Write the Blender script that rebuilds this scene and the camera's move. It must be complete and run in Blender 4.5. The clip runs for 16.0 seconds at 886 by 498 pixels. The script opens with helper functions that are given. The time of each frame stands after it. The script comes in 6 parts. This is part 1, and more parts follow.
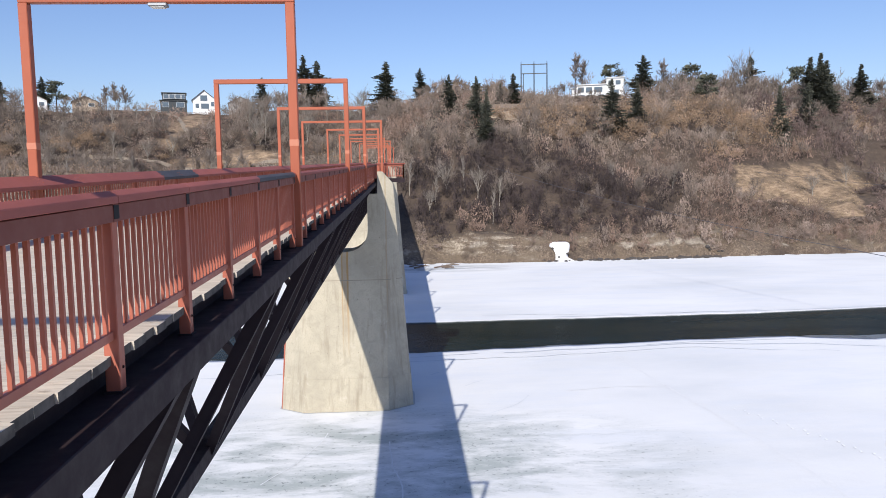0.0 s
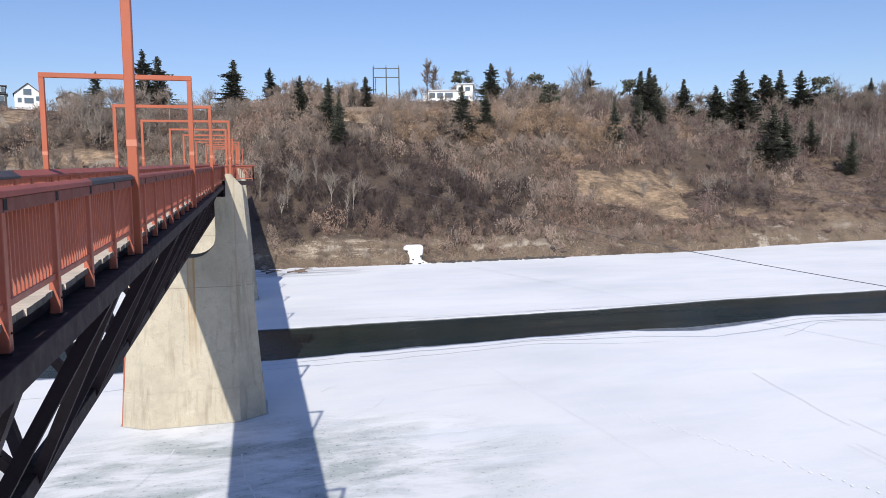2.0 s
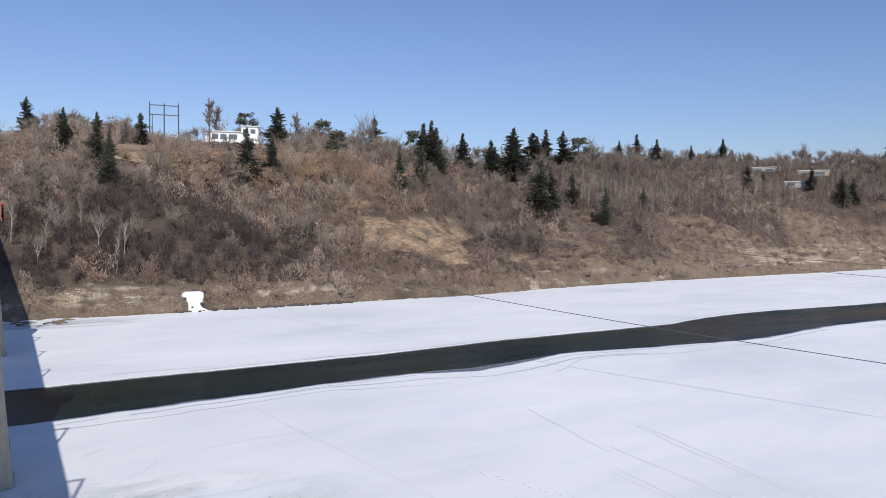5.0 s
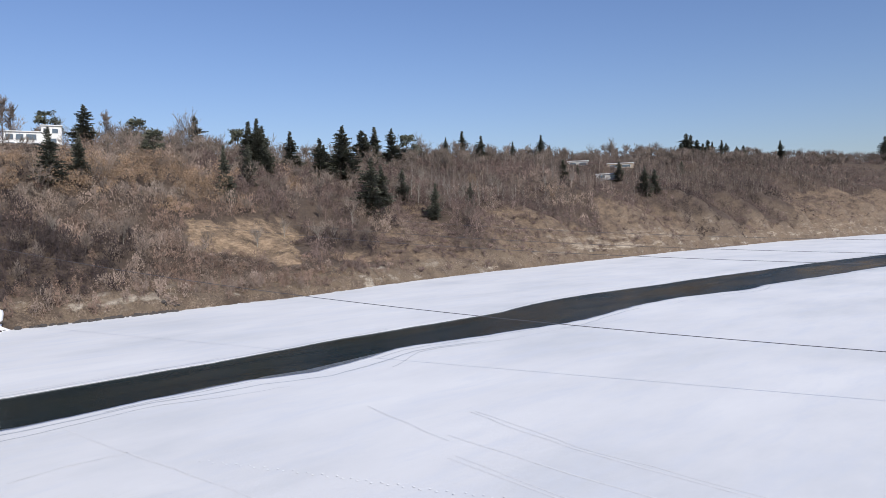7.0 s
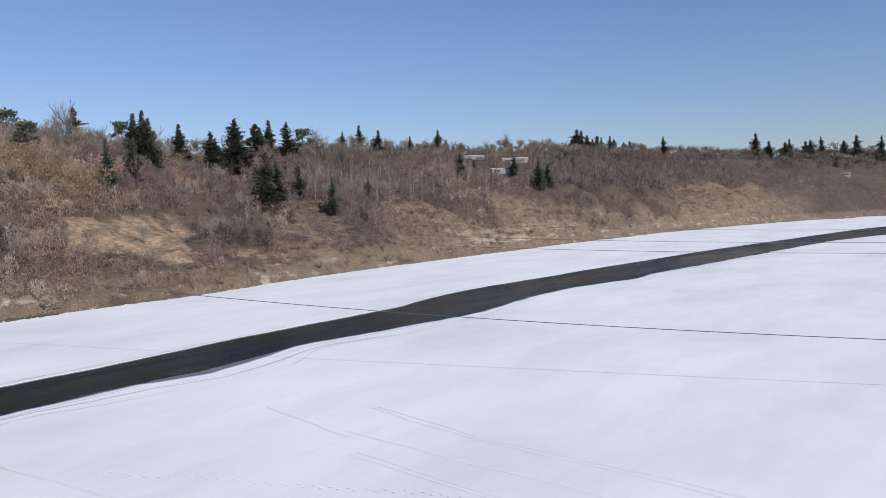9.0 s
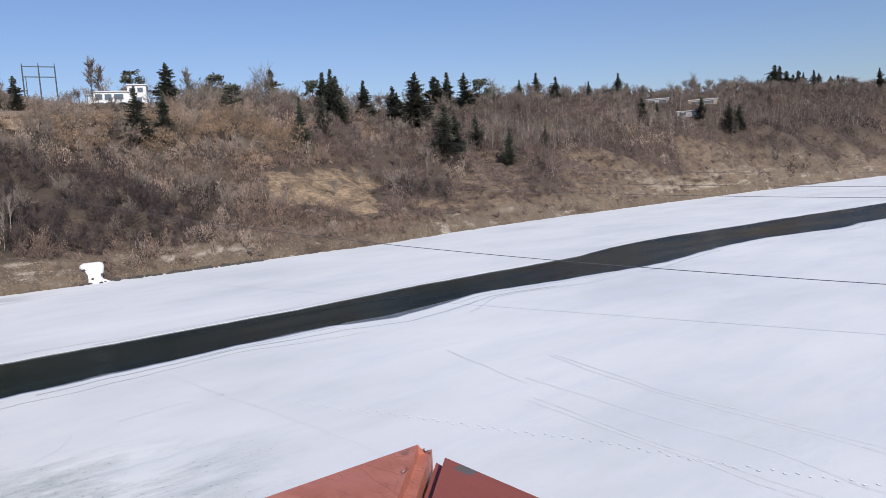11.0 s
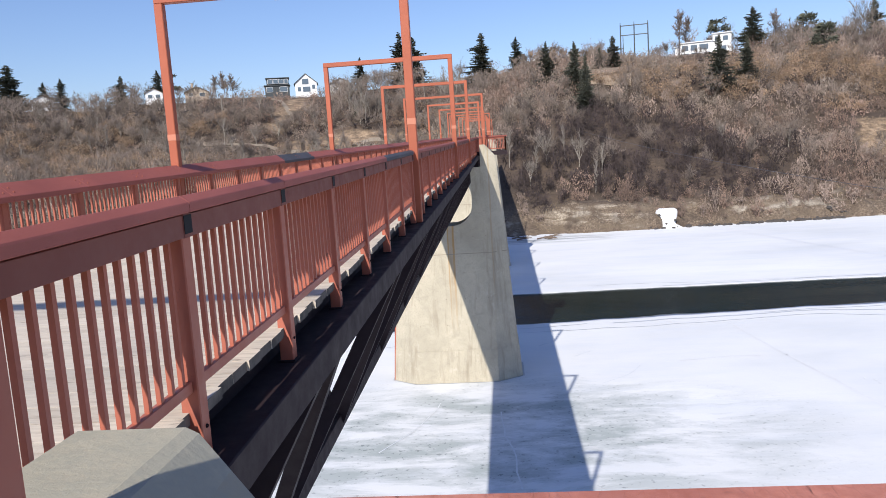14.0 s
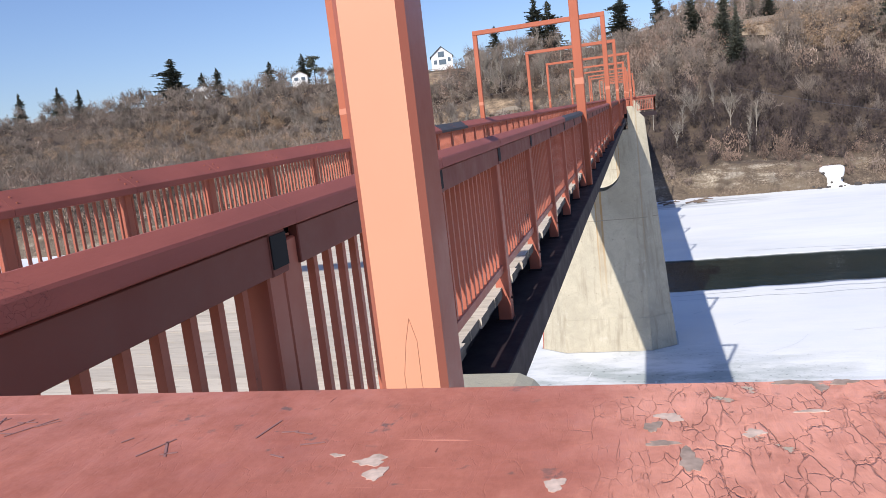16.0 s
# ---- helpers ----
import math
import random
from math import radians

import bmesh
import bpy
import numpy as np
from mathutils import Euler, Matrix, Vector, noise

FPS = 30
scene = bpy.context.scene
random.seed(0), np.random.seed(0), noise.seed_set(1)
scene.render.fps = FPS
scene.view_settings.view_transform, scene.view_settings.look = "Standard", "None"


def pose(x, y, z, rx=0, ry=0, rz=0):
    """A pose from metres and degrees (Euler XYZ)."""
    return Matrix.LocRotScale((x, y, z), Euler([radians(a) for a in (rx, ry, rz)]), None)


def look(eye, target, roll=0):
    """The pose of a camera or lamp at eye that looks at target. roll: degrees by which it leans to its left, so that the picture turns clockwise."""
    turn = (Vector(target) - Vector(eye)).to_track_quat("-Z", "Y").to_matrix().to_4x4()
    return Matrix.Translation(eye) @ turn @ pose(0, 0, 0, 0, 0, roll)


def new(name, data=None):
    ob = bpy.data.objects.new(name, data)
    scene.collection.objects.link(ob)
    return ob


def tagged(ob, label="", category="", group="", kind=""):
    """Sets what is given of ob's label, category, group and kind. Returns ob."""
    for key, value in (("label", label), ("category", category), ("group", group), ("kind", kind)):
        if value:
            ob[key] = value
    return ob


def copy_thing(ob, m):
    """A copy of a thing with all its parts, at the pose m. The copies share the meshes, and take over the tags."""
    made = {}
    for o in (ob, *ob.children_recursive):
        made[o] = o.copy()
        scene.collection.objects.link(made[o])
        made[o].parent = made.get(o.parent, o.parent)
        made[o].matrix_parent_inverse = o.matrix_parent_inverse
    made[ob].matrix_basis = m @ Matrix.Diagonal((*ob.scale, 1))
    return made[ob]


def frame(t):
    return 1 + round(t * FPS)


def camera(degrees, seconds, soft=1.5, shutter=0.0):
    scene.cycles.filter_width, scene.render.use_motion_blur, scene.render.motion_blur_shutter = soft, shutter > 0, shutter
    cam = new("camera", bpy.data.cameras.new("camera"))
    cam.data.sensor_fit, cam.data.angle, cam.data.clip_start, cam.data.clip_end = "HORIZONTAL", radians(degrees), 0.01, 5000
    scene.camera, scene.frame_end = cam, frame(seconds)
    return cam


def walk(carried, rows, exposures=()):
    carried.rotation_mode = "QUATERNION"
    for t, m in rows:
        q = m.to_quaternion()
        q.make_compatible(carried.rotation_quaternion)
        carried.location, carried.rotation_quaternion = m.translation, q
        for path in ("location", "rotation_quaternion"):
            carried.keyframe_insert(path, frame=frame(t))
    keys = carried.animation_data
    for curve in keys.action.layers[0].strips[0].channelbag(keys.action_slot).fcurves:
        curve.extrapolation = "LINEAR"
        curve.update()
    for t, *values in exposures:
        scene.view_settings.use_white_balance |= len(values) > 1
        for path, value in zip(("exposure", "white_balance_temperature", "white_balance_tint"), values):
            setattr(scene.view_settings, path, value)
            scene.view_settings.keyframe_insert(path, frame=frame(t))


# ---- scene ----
cam = camera(62.66, 16.0, soft=0.75)
PATH = [
    (0, pose(0.000, -0.000, 16.471, 84.612, 0.909, -3.370)),
    (0.5, pose(0.001, -0.017, 16.467, 83.797, 0.639, -4.714)),
    (1, pose(0.004, -0.028, 16.465, 83.380, 0.547, -7.072)),
    (1.5, pose(0.006, -0.011, 16.473, 83.716, 0.523, -10.578)),
    (2, pose(0.017, 0.054, 16.489, 84.715, 0.552, -14.810)),
    (2.5, pose(0.044, 0.105, 16.509, 85.831, 0.540, -18.462)),
    (3, pose(0.027, 0.090, 16.514, 86.849, 0.455, -21.421)),
    (5.5, pose(0.023, 0.155, 16.461, 88.303, -0.130, -34.382)),
    (6, pose(0.080, 0.127, 16.434, 88.231, 0.406, -37.738)),
    (6.5, pose(0.124, 0.085, 16.422, 88.030, 1.048, -41.016)),
    (7, pose(0.166, 0.056, 16.447, 87.921, 1.726, -44.517)),
    (7.5, pose(0.197, 0.028, 16.467, 87.814, 2.127, -48.627)),
    (8, pose(0.213, 0.007, 16.475, 87.648, 2.173, -53.136)),
    (10.5, pose(0.108, -0.066, 16.430, 84.116, 3.630, -45.497)),
    (11, pose(0.075, -0.075, 16.437, 83.943, 3.447, -38.655)),
    (11.5, pose(0.029, -0.113, 16.450, 83.852, 2.875, -31.611)),
    (12, pose(-0.121, -0.245, 16.509, 83.739, 2.384, -24.354)),
    (12.5, pose(-0.183, -0.231, 16.515, 83.548, 2.223, -16.812)),
    (13, pose(-0.276, -0.169, 16.487, 83.319, 2.449, -9.191)),
    (13.5, pose(-0.272, -0.217, 16.504, 83.123, 3.028, -1.921)),
    (14, pose(-0.324, -0.203, 16.505, 82.761, 3.643, 4.289)),
    (14.5, pose(-0.464, -0.217, 16.492, 82.453, 4.358, 9.156)),
    (15, pose(-0.577, -0.290, 16.501, 81.897, 4.995, 12.531)),
    (15.5, pose(-0.702, -0.182, 16.476, 81.560, 5.855, 14.396)),
    (16, pose(-0.908, -0.212, 16.457, 81.343, 6.508, 14.884)),
]
EXPOSURES = [(0.0, 0.08), (1.5, 0.13), (2.0, 0.04), (3.0, -0.03), (5.5, -0.18), (8.0, -0.2), (10.5, -0.24), (11.5, -0.18), (12.5, -0.06), (13.0, 0.02), (13.5, 0.06), (14.5, 0.2), (16.0, 0.18)]
SKY_STRENGTH = 0.097
SUN_STRENGTH = 5.1
walk(cam, PATH, EXPOSURES)

# ---- light ----
SUN = Vector((-0.32, -1.26, 1.0)).normalized()
sky = bpy.data.worlds.new("sky")
scene.world = sky
sky.use_nodes = True
snt = sky.node_tree
tex = snt.nodes.new("ShaderNodeTexSky")
tex.sky_type = "NISHITA"
tex.sun_disc = False
tex.sun_elevation = math.asin(SUN.z)
tex.sun_rotation = math.atan2(SUN.x, SUN.y)
tex.altitude = 600
tex.air_density = 1.3
tex.dust_density = 0.75
tex.ozone_density = 1.5
tint = snt.nodes.new("ShaderNodeMix")
tint.data_type = "RGBA"
tint.blend_type = "MULTIPLY"
tint.inputs[0].default_value = 1.0
tint.inputs[7].default_value = (0.85, 0.945, 1.30, 1)
snt.links.new(tex.outputs[0], tint.inputs[6])
snt.links.new(tint.outputs[2], snt.nodes["Background"].inputs[0])
snt.nodes["Background"].inputs[1].default_value = SKY_STRENGTH
sl = bpy.data.lights.new("sun", "SUN")
sl.energy = SUN_STRENGTH
sl.angle = radians(0.53)
sl.color = (1.0, 0.95, 0.88)
so = new("sun", sl)
so.matrix_world = look(SUN * 100, (0, 0, 0))


# ---- materials ----
def material(name, rough=0.8, metal=0.0):
    m = bpy.data.materials.new(name)
    m.use_nodes = True
    nt = m.node_tree
    b = nt.nodes["Principled BSDF"]
    b.inputs["Roughness"].default_value = rough
    b.inputs["Metallic"].default_value = metal
    return m, nt, b


def node(nt, kind, **values):
    n = nt.nodes.new(kind)
    for k, v in values.items():
        n.inputs[k].default_value = v
    return n


def coords(nt, scale=(1, 1, 1), kind="Object"):
    tc = nt.nodes.new("ShaderNodeTexCoord")
    mp = nt.nodes.new("ShaderNodeMapping")
    mp.inputs["Scale"].default_value = scale
    nt.links.new(tc.outputs[kind], mp.inputs["Vector"])
    return mp.outputs["Vector"]


def position(nt, scale=(1, 1, 1)):
    g = nt.nodes.new("ShaderNodeNewGeometry")
    mp = nt.nodes.new("ShaderNodeMapping")
    mp.inputs["Scale"].default_value = scale
    nt.links.new(g.outputs["Position"], mp.inputs["Vector"])
    return mp.outputs["Vector"]


def noise_tex(nt, vec, scale, detail=4.0, rough=0.55, distortion=0.0):
    n = node(nt, "ShaderNodeTexNoise", Scale=scale, Detail=detail, Roughness=rough, Distortion=distortion)
    nt.links.new(vec, n.inputs["Vector"])
    return n.outputs["Fac"]


def ramp(nt, fac, stops):
    r = nt.nodes.new("ShaderNodeValToRGB")
    e = r.color_ramp.elements
    while len(e) < len(stops):
        e.new(0.5)
    for el, (p, c) in zip(e, stops):
        el.position = p
        el.color = (*c, 1) if len(c) == 3 else c
    nt.links.new(fac, r.inputs[0])
    return r.outputs[0]


def blend(nt, fac, a, b, kind="MIX"):
    m = nt.nodes.new("ShaderNodeMix")
    m.data_type = "RGBA"
    m.blend_type = kind
    for sock, v in ((m.inputs[0], fac), (m.inputs[6], a), (m.inputs[7], b)):
        if isinstance(v, (int, float)):
            sock.default_value = v
        elif isinstance(v, tuple):
            sock.default_value = (*v, 1)
        else:
            nt.links.new(v, sock)
    return m.outputs[2]


def bump(nt, b, height, strength=0.3, distance=0.02):
    n = nt.nodes.new("ShaderNodeBump")
    n.inputs["Strength"].default_value = strength
    n.inputs["Distance"].default_value = distance
    nt.links.new(height, n.inputs["Height"])
    nt.links.new(n.outputs[0], b.inputs["Normal"])


def grey(v):
    return (v, v, v)


def painted_steel(name, base, worn, rough=0.5, chips=0.66, grain=9.0):
    m, nt, b = material(name, rough)
    p = position(nt)
    large = noise_tex(nt, p, 0.7, 5)
    fine = noise_tex(nt, p, grain, 6, 0.65)
    c = blend(nt, ramp(nt, large, [(0.3, grey(0)), (0.75, grey(1))]), base, tuple(v * 0.8 for v in base))
    c = blend(nt, ramp(nt, fine, [(chips, grey(0)), (chips + 0.03, grey(1))]), c, worn)
    nt.links.new(c, b.inputs["Base Color"])
    nt.links.new(ramp(nt, fine, [(0.3, grey(rough - 0.12)), (0.8, grey(rough + 0.2))]), b.inputs["Roughness"])
    b.inputs["Specular IOR Level"].default_value = 0.22
    bump(nt, b, fine, 0.15, 0.004)
    return m


RED = painted_steel("red_paint", (0.42, 0.134, 0.088), (0.18, 0.075, 0.055), 0.42, 0.70, 7.0)
# The railing red darkened: shade put into the fascia's and brackets' colour.
RED_SHADED = painted_steel("shaded_red_paint", (0.215, 0.072, 0.054), (0.13, 0.05, 0.042), 0.55, 0.70, 6.0)
RED_FRAME = painted_steel("frame_paint", (0.40, 0.118, 0.066), (0.35, 0.12, 0.07), 0.45, 0.72, 5.0)
CHORD = painted_steel("dark_brown_steel", (0.027, 0.0170, 0.0200), (0.045, 0.028, 0.027), 0.7, 0.72, 4.0)
CHORD.node_tree.nodes["Principled BSDF"].inputs["Specular IOR Level"].default_value = 0.25


def cap_material(name, base, dark, bare, cell=24.0, chip_scale=9.0, chips=(0.665, 0.675)):
    m, nt, b = material(name, 0.65)
    b.inputs["Specular IOR Level"].default_value = 0.3
    p = position(nt, (6, 1.2, 6))
    q = position(nt)
    large = noise_tex(nt, q, 1.1, 5)
    grain = noise_tex(nt, p, 5.0, 8, 0.7)
    v = node(nt, "ShaderNodeTexVoronoi", Scale=cell)
    v.feature = "DISTANCE_TO_EDGE"
    warp = nt.nodes.new("ShaderNodeVectorMath")
    warp.operation = "ADD"
    w = node(nt, "ShaderNodeTexNoise", Scale=cell * 0.7, Detail=3.0)
    nt.links.new(q, w.inputs["Vector"])
    sc = nt.nodes.new("ShaderNodeVectorMath")
    sc.operation = "SCALE"
    sc.inputs["Scale"].default_value = 1.3 / cell
    nt.links.new(w.outputs["Color"], sc.inputs[0])
    nt.links.new(q, warp.inputs[0])
    nt.links.new(sc.outputs[0], warp.inputs[1])
    nt.links.new(warp.outputs[0], v.inputs["Vector"])
    crack = ramp(nt, v.outputs["Distance"], [(0.0, grey(1)), (0.022, grey(0))])
    where = ramp(nt, noise_tex(nt, q, 3.4, 4), [(0.58, grey(0)), (0.70, grey(0.7))])
    crack = blend(nt, 1.0, crack, where, "MULTIPLY")
    c = blend(nt, ramp(nt, large, [(0.35, grey(0)), (0.7, grey(1))]), base, dark)
    c = blend(nt, ramp(nt, grain, [(0.35, grey(0.0)), (0.8, grey(0.5))]), c, tuple(x * 0.75 for x in base))
    c = blend(nt, crack, c, tuple(x * 0.6 for x in dark))
    chip = ramp(nt, noise_tex(nt, q, chip_scale, 6, 0.62), [(chips[0], grey(0)), (chips[1], grey(1))])
    c = blend(nt, chip, c, bare)
    nt.links.new(c, b.inputs["Base Color"])
    h = blend(nt, 0.7, grain, crack, "SUBTRACT")
    bump(nt, b, h, 0.7, 0.003)
    return m


CAP = cap_material("cap_paint", (0.37, 0.108, 0.082), (0.27, 0.080, 0.062), (0.24, 0.20, 0.17), 60.0, 9.0, (0.70, 0.71))


def worn_board(name, base, light, bare):
    """Flaking paint on a timber board: cracks across the grain in patches, lifted flakes, stains, chips, scuffs."""
    m, nt, b = material(name, 0.5)
    b.inputs["Specular IOR Level"].default_value = 0.35
    q = position(nt)
    sep = nt.nodes.new("ShaderNodeSeparateXYZ")
    nt.links.new(q, sep.inputs[0])

    def rise(sock, lo, hi):
        r = nt.nodes.new("ShaderNodeMapRange")
        r.inputs["From Min"].default_value = lo
        r.inputs["From Max"].default_value = hi
        nt.links.new(sock, r.inputs["Value"])
        return r.outputs[0]

    def math_node(op, x, y):
        n = nt.nodes.new("ShaderNodeMath")
        n.operation = op
        for sock, v in zip(n.inputs, (x, y)):
            if isinstance(v, (int, float)):
                sock.default_value = v
            else:
                nt.links.new(v, sock)
        return n.outputs[0]
    # stretches of the board where the paint has bleached and crazed
    wander = math_node("MULTIPLY", math_node("SUBTRACT", noise_tex(nt, q, 14.0, 5, 0.6), 0.5), 0.10)
    along_x = rise(math_node("ADD", sep.outputs["X"], wander), -1.45, 0.30)
    worst = ramp(nt, along_x, [(0.10, grey(0.12)), (0.285, grey(0.15)), (0.312, grey(1)), (0.378, grey(1)), (0.386, grey(0.1)), (0.415, grey(0.12)), (0.424, grey(0.95)), (0.50, grey(0.85)), (0.56, grey(0.3)), (0.85, grey(0.25))])
    patch = noise_tex(nt, position(nt, (1, 0.7, 1)), 9.0, 6, 0.6, 0.4)
    where = blend(nt, 1.0, worst, ramp(nt, patch, [(0.30, grey(0.35)), (0.46, grey(1))]), "MULTIPLY")

    def cracks(sx, sy, width, depth, broken):
        v = node(nt, "ShaderNodeTexVoronoi", Scale=1.0)
        v.feature = "DISTANCE_TO_EDGE"
        mix = nt.nodes.new("ShaderNodeVectorMath")
        mix.operation = "MULTIPLY_ADD"
        w = node(nt, "ShaderNodeTexNoise", Scale=1.1, Detail=5.0)
        nt.links.new(position(nt, (sx, sy, 1)), w.inputs["Vector"])
        nt.links.new(w.outputs["Color"], mix.inputs[0])
        mix.inputs[1].default_value = (0.9, 0.9, 0.0)
        nt.links.new(position(nt, (sx, sy, 1)), mix.inputs[2])
        nt.links.new(mix.outputs[0], v.inputs["Vector"])
        line_ = ramp(nt, v.outputs["Distance"], [(0.0, grey(depth)), (width, grey(0))])
        line_ = blend(nt, 1.0, line_, ramp(nt, noise_tex(nt, q, broken, 4, 0.6), [(0.47, grey(0)), (0.57, grey(1))]), "MULTIPLY")
        return blend(nt, 1.0, line_, where, "MULTIPLY")
    both = blend(nt, 1.0, cracks(75.0, 22.0, 0.030, 0.34, 30.0), cracks(150.0, 60.0, 0.035, 0.26, 46.0), "LIGHTEN")
    # short checks across the grain, everywhere
    checks = ramp(nt, noise_tex(nt, position(nt, (85.0, 11.0, 4)), 1.0, 6, 0.6, 0.35), [(0.70, grey(0)), (0.72, grey(0.45))])
    large = noise_tex(nt, q, 2.4, 6, 0.62)
    wrinkle = noise_tex(nt, position(nt, (75.0, 22.0, 4)), 1.0, 5, 0.62, 0.6)
    c = blend(nt, ramp(nt, large, [(0.38, grey(0)), (0.62, grey(0.4))]), base, light)
    c = blend(nt, blend(nt, 1.0, where, ramp(nt, noise_tex(nt, q, 11, 6, 0.65), [(0.32, grey(0.35)), (0.52, grey(1))]), "MULTIPLY"), c, light)
    c = blend(nt, ramp(nt, noise_tex(nt, q, 5.0, 7, 0.66, 0.3), [(0.50, grey(0)), (0.66, grey(0.5))]), c, tuple(v * 0.72 for v in base))
    mott = noise_tex(nt, q, 34, 7, 0.7)
    c = blend(nt, ramp(nt, mott, [(0.44, grey(0)), (0.72, grey(0.5))]), c, tuple(v * 0.66 for v in base))
    c = blend(nt, blend(nt, 1.0, ramp(nt, wrinkle, [(0.52, grey(0)), (0.66, grey(0.6))]), where, "MULTIPLY"), c, tuple(min(1, v * 1.18) for v in light))
    scr = nt.nodes.new("ShaderNodeMapping")
    scr.inputs["Rotation"].default_value = (0, 0, 0.55)
    scr.inputs["Scale"].default_value = (7, 150, 1)
    nt.links.new(q, scr.inputs["Vector"])
    c = blend(nt, ramp(nt, noise_tex(nt, scr.outputs[0], 1.0, 3), [(0.70, grey(0)), (0.73, grey(0.5))]), c, tuple(min(1, v * 1.3) for v in light))
    c = blend(nt, checks, c, tuple(v * 0.35 for v in base))
    c = blend(nt, both, c, tuple(v * 0.5 for v in base))
    grime = blend(nt, 1.0, ramp(nt, noise_tex(nt, q, 60, 4, 0.6), [(0.62, grey(0)), (0.68, grey(0.8))]), ramp(nt, noise_tex(nt, q, 8.0, 4), [(0.50, grey(0)), (0.62, grey(1))]), "MULTIPLY")
    c = blend(nt, grime, c, (0.12, 0.085, 0.075))
    chip_n = blend(nt, 1.0, noise_tex(nt, position(nt, (1, 1.3, 1)), 22.0, 9, 0.64, 0.3), blend(nt, worst, grey(0.90), grey(1.03)), "MULTIPLY")
    c = blend(nt, ramp(nt, chip_n, [(0.675, grey(0)), (0.682, grey(1))]), c, blend(nt, mott, bare, tuple(v * 0.55 for v in bare)))
    edge = blend(nt, 1.0, rise(sep.outputs["Y"], 0.205, 0.232), noise_tex(nt, position(nt, (11, 4, 4)), 1.0, 8, 0.7), "MULTIPLY")
    c = blend(nt, ramp(nt, edge, [(0.47, grey(0)), (0.49, grey(1))]), c, blend(nt, mott, bare, tuple(v * 0.5 for v in bare)))
    nt.links.new(c, b.inputs["Base Color"])
    nt.links.new(ramp(nt, mott, [(0.3, grey(0.38)), (0.7, grey(0.68))]), b.inputs["Roughness"])
    h = blend(nt, 0.45, blend(nt, 0.5, mott, large), blend(nt, 1.0, wrinkle, ramp(nt, worst, [(0.0, grey(0.25)), (1.0, grey(1))]), "MULTIPLY"))
    h = blend(nt, 1.0, h, blend(nt, 1.0, both, checks, "LIGHTEN"), "SUBTRACT")
    h = blend(nt, 1.0, h, ramp(nt, chip_n, [(0.65, grey(0)), (0.67, grey(0.6))]), "SUBTRACT")
    bump(nt, b, h, 0.75, 0.004)
    return m


CAP_NEAR = worn_board("lookout_cap_paint", (0.37, 0.112, 0.073), (0.66, 0.29, 0.205), (0.56, 0.46, 0.35))
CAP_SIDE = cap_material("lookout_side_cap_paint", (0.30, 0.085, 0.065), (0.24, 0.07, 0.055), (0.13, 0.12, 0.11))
CAP_GREY = cap_material("weathered_cap", (0.075, 0.075, 0.085), (0.055, 0.055, 0.06), (0.14, 0.13, 0.12))


def wood_material():
    m, nt, b = material("weathered_planks", 0.85)
    oi = nt.nodes.new("ShaderNodeObjectInfo")
    p = position(nt, (1.2, 14, 8))
    g = noise_tex(nt, p, 1.6, 8, 0.7, 0.6)
    s = noise_tex(nt, position(nt), 0.8, 5)
    c = ramp(nt, g, [(0.25, (0.28, 0.225, 0.17)), (0.5, (0.50, 0.435, 0.35)), (0.85, (0.62, 0.56, 0.465))])
    c = blend(nt, ramp(nt, s, [(0.4, grey(0)), (0.75, grey(0.6))]), c, (0.37, 0.335, 0.29))
    knots = noise_tex(nt, position(nt, (2.5, 7, 1)), 1.3, 6, 0.65)
    c = blend(nt, ramp(nt, knots, [(0.62, grey(0)), (0.68, grey(0.6))]), c, (0.16, 0.13, 0.10))
    v = nt.nodes.new("ShaderNodeHueSaturation")
    mr = nt.nodes.new("ShaderNodeMapRange")
    mr.inputs["To Min"].default_value = 1.0
    mr.inputs["To Max"].default_value = 1.2
    nt.links.new(oi.outputs["Random"], mr.inputs["Value"])
    nt.links.new(mr.outputs[0], v.inputs["Value"])
    nt.links.new(c, v.inputs["Color"])
    nt.links.new(v.outputs[0], b.inputs["Base Color"])
    bump(nt, b, g, 0.5, 0.01)
    return m


PLANK = wood_material()


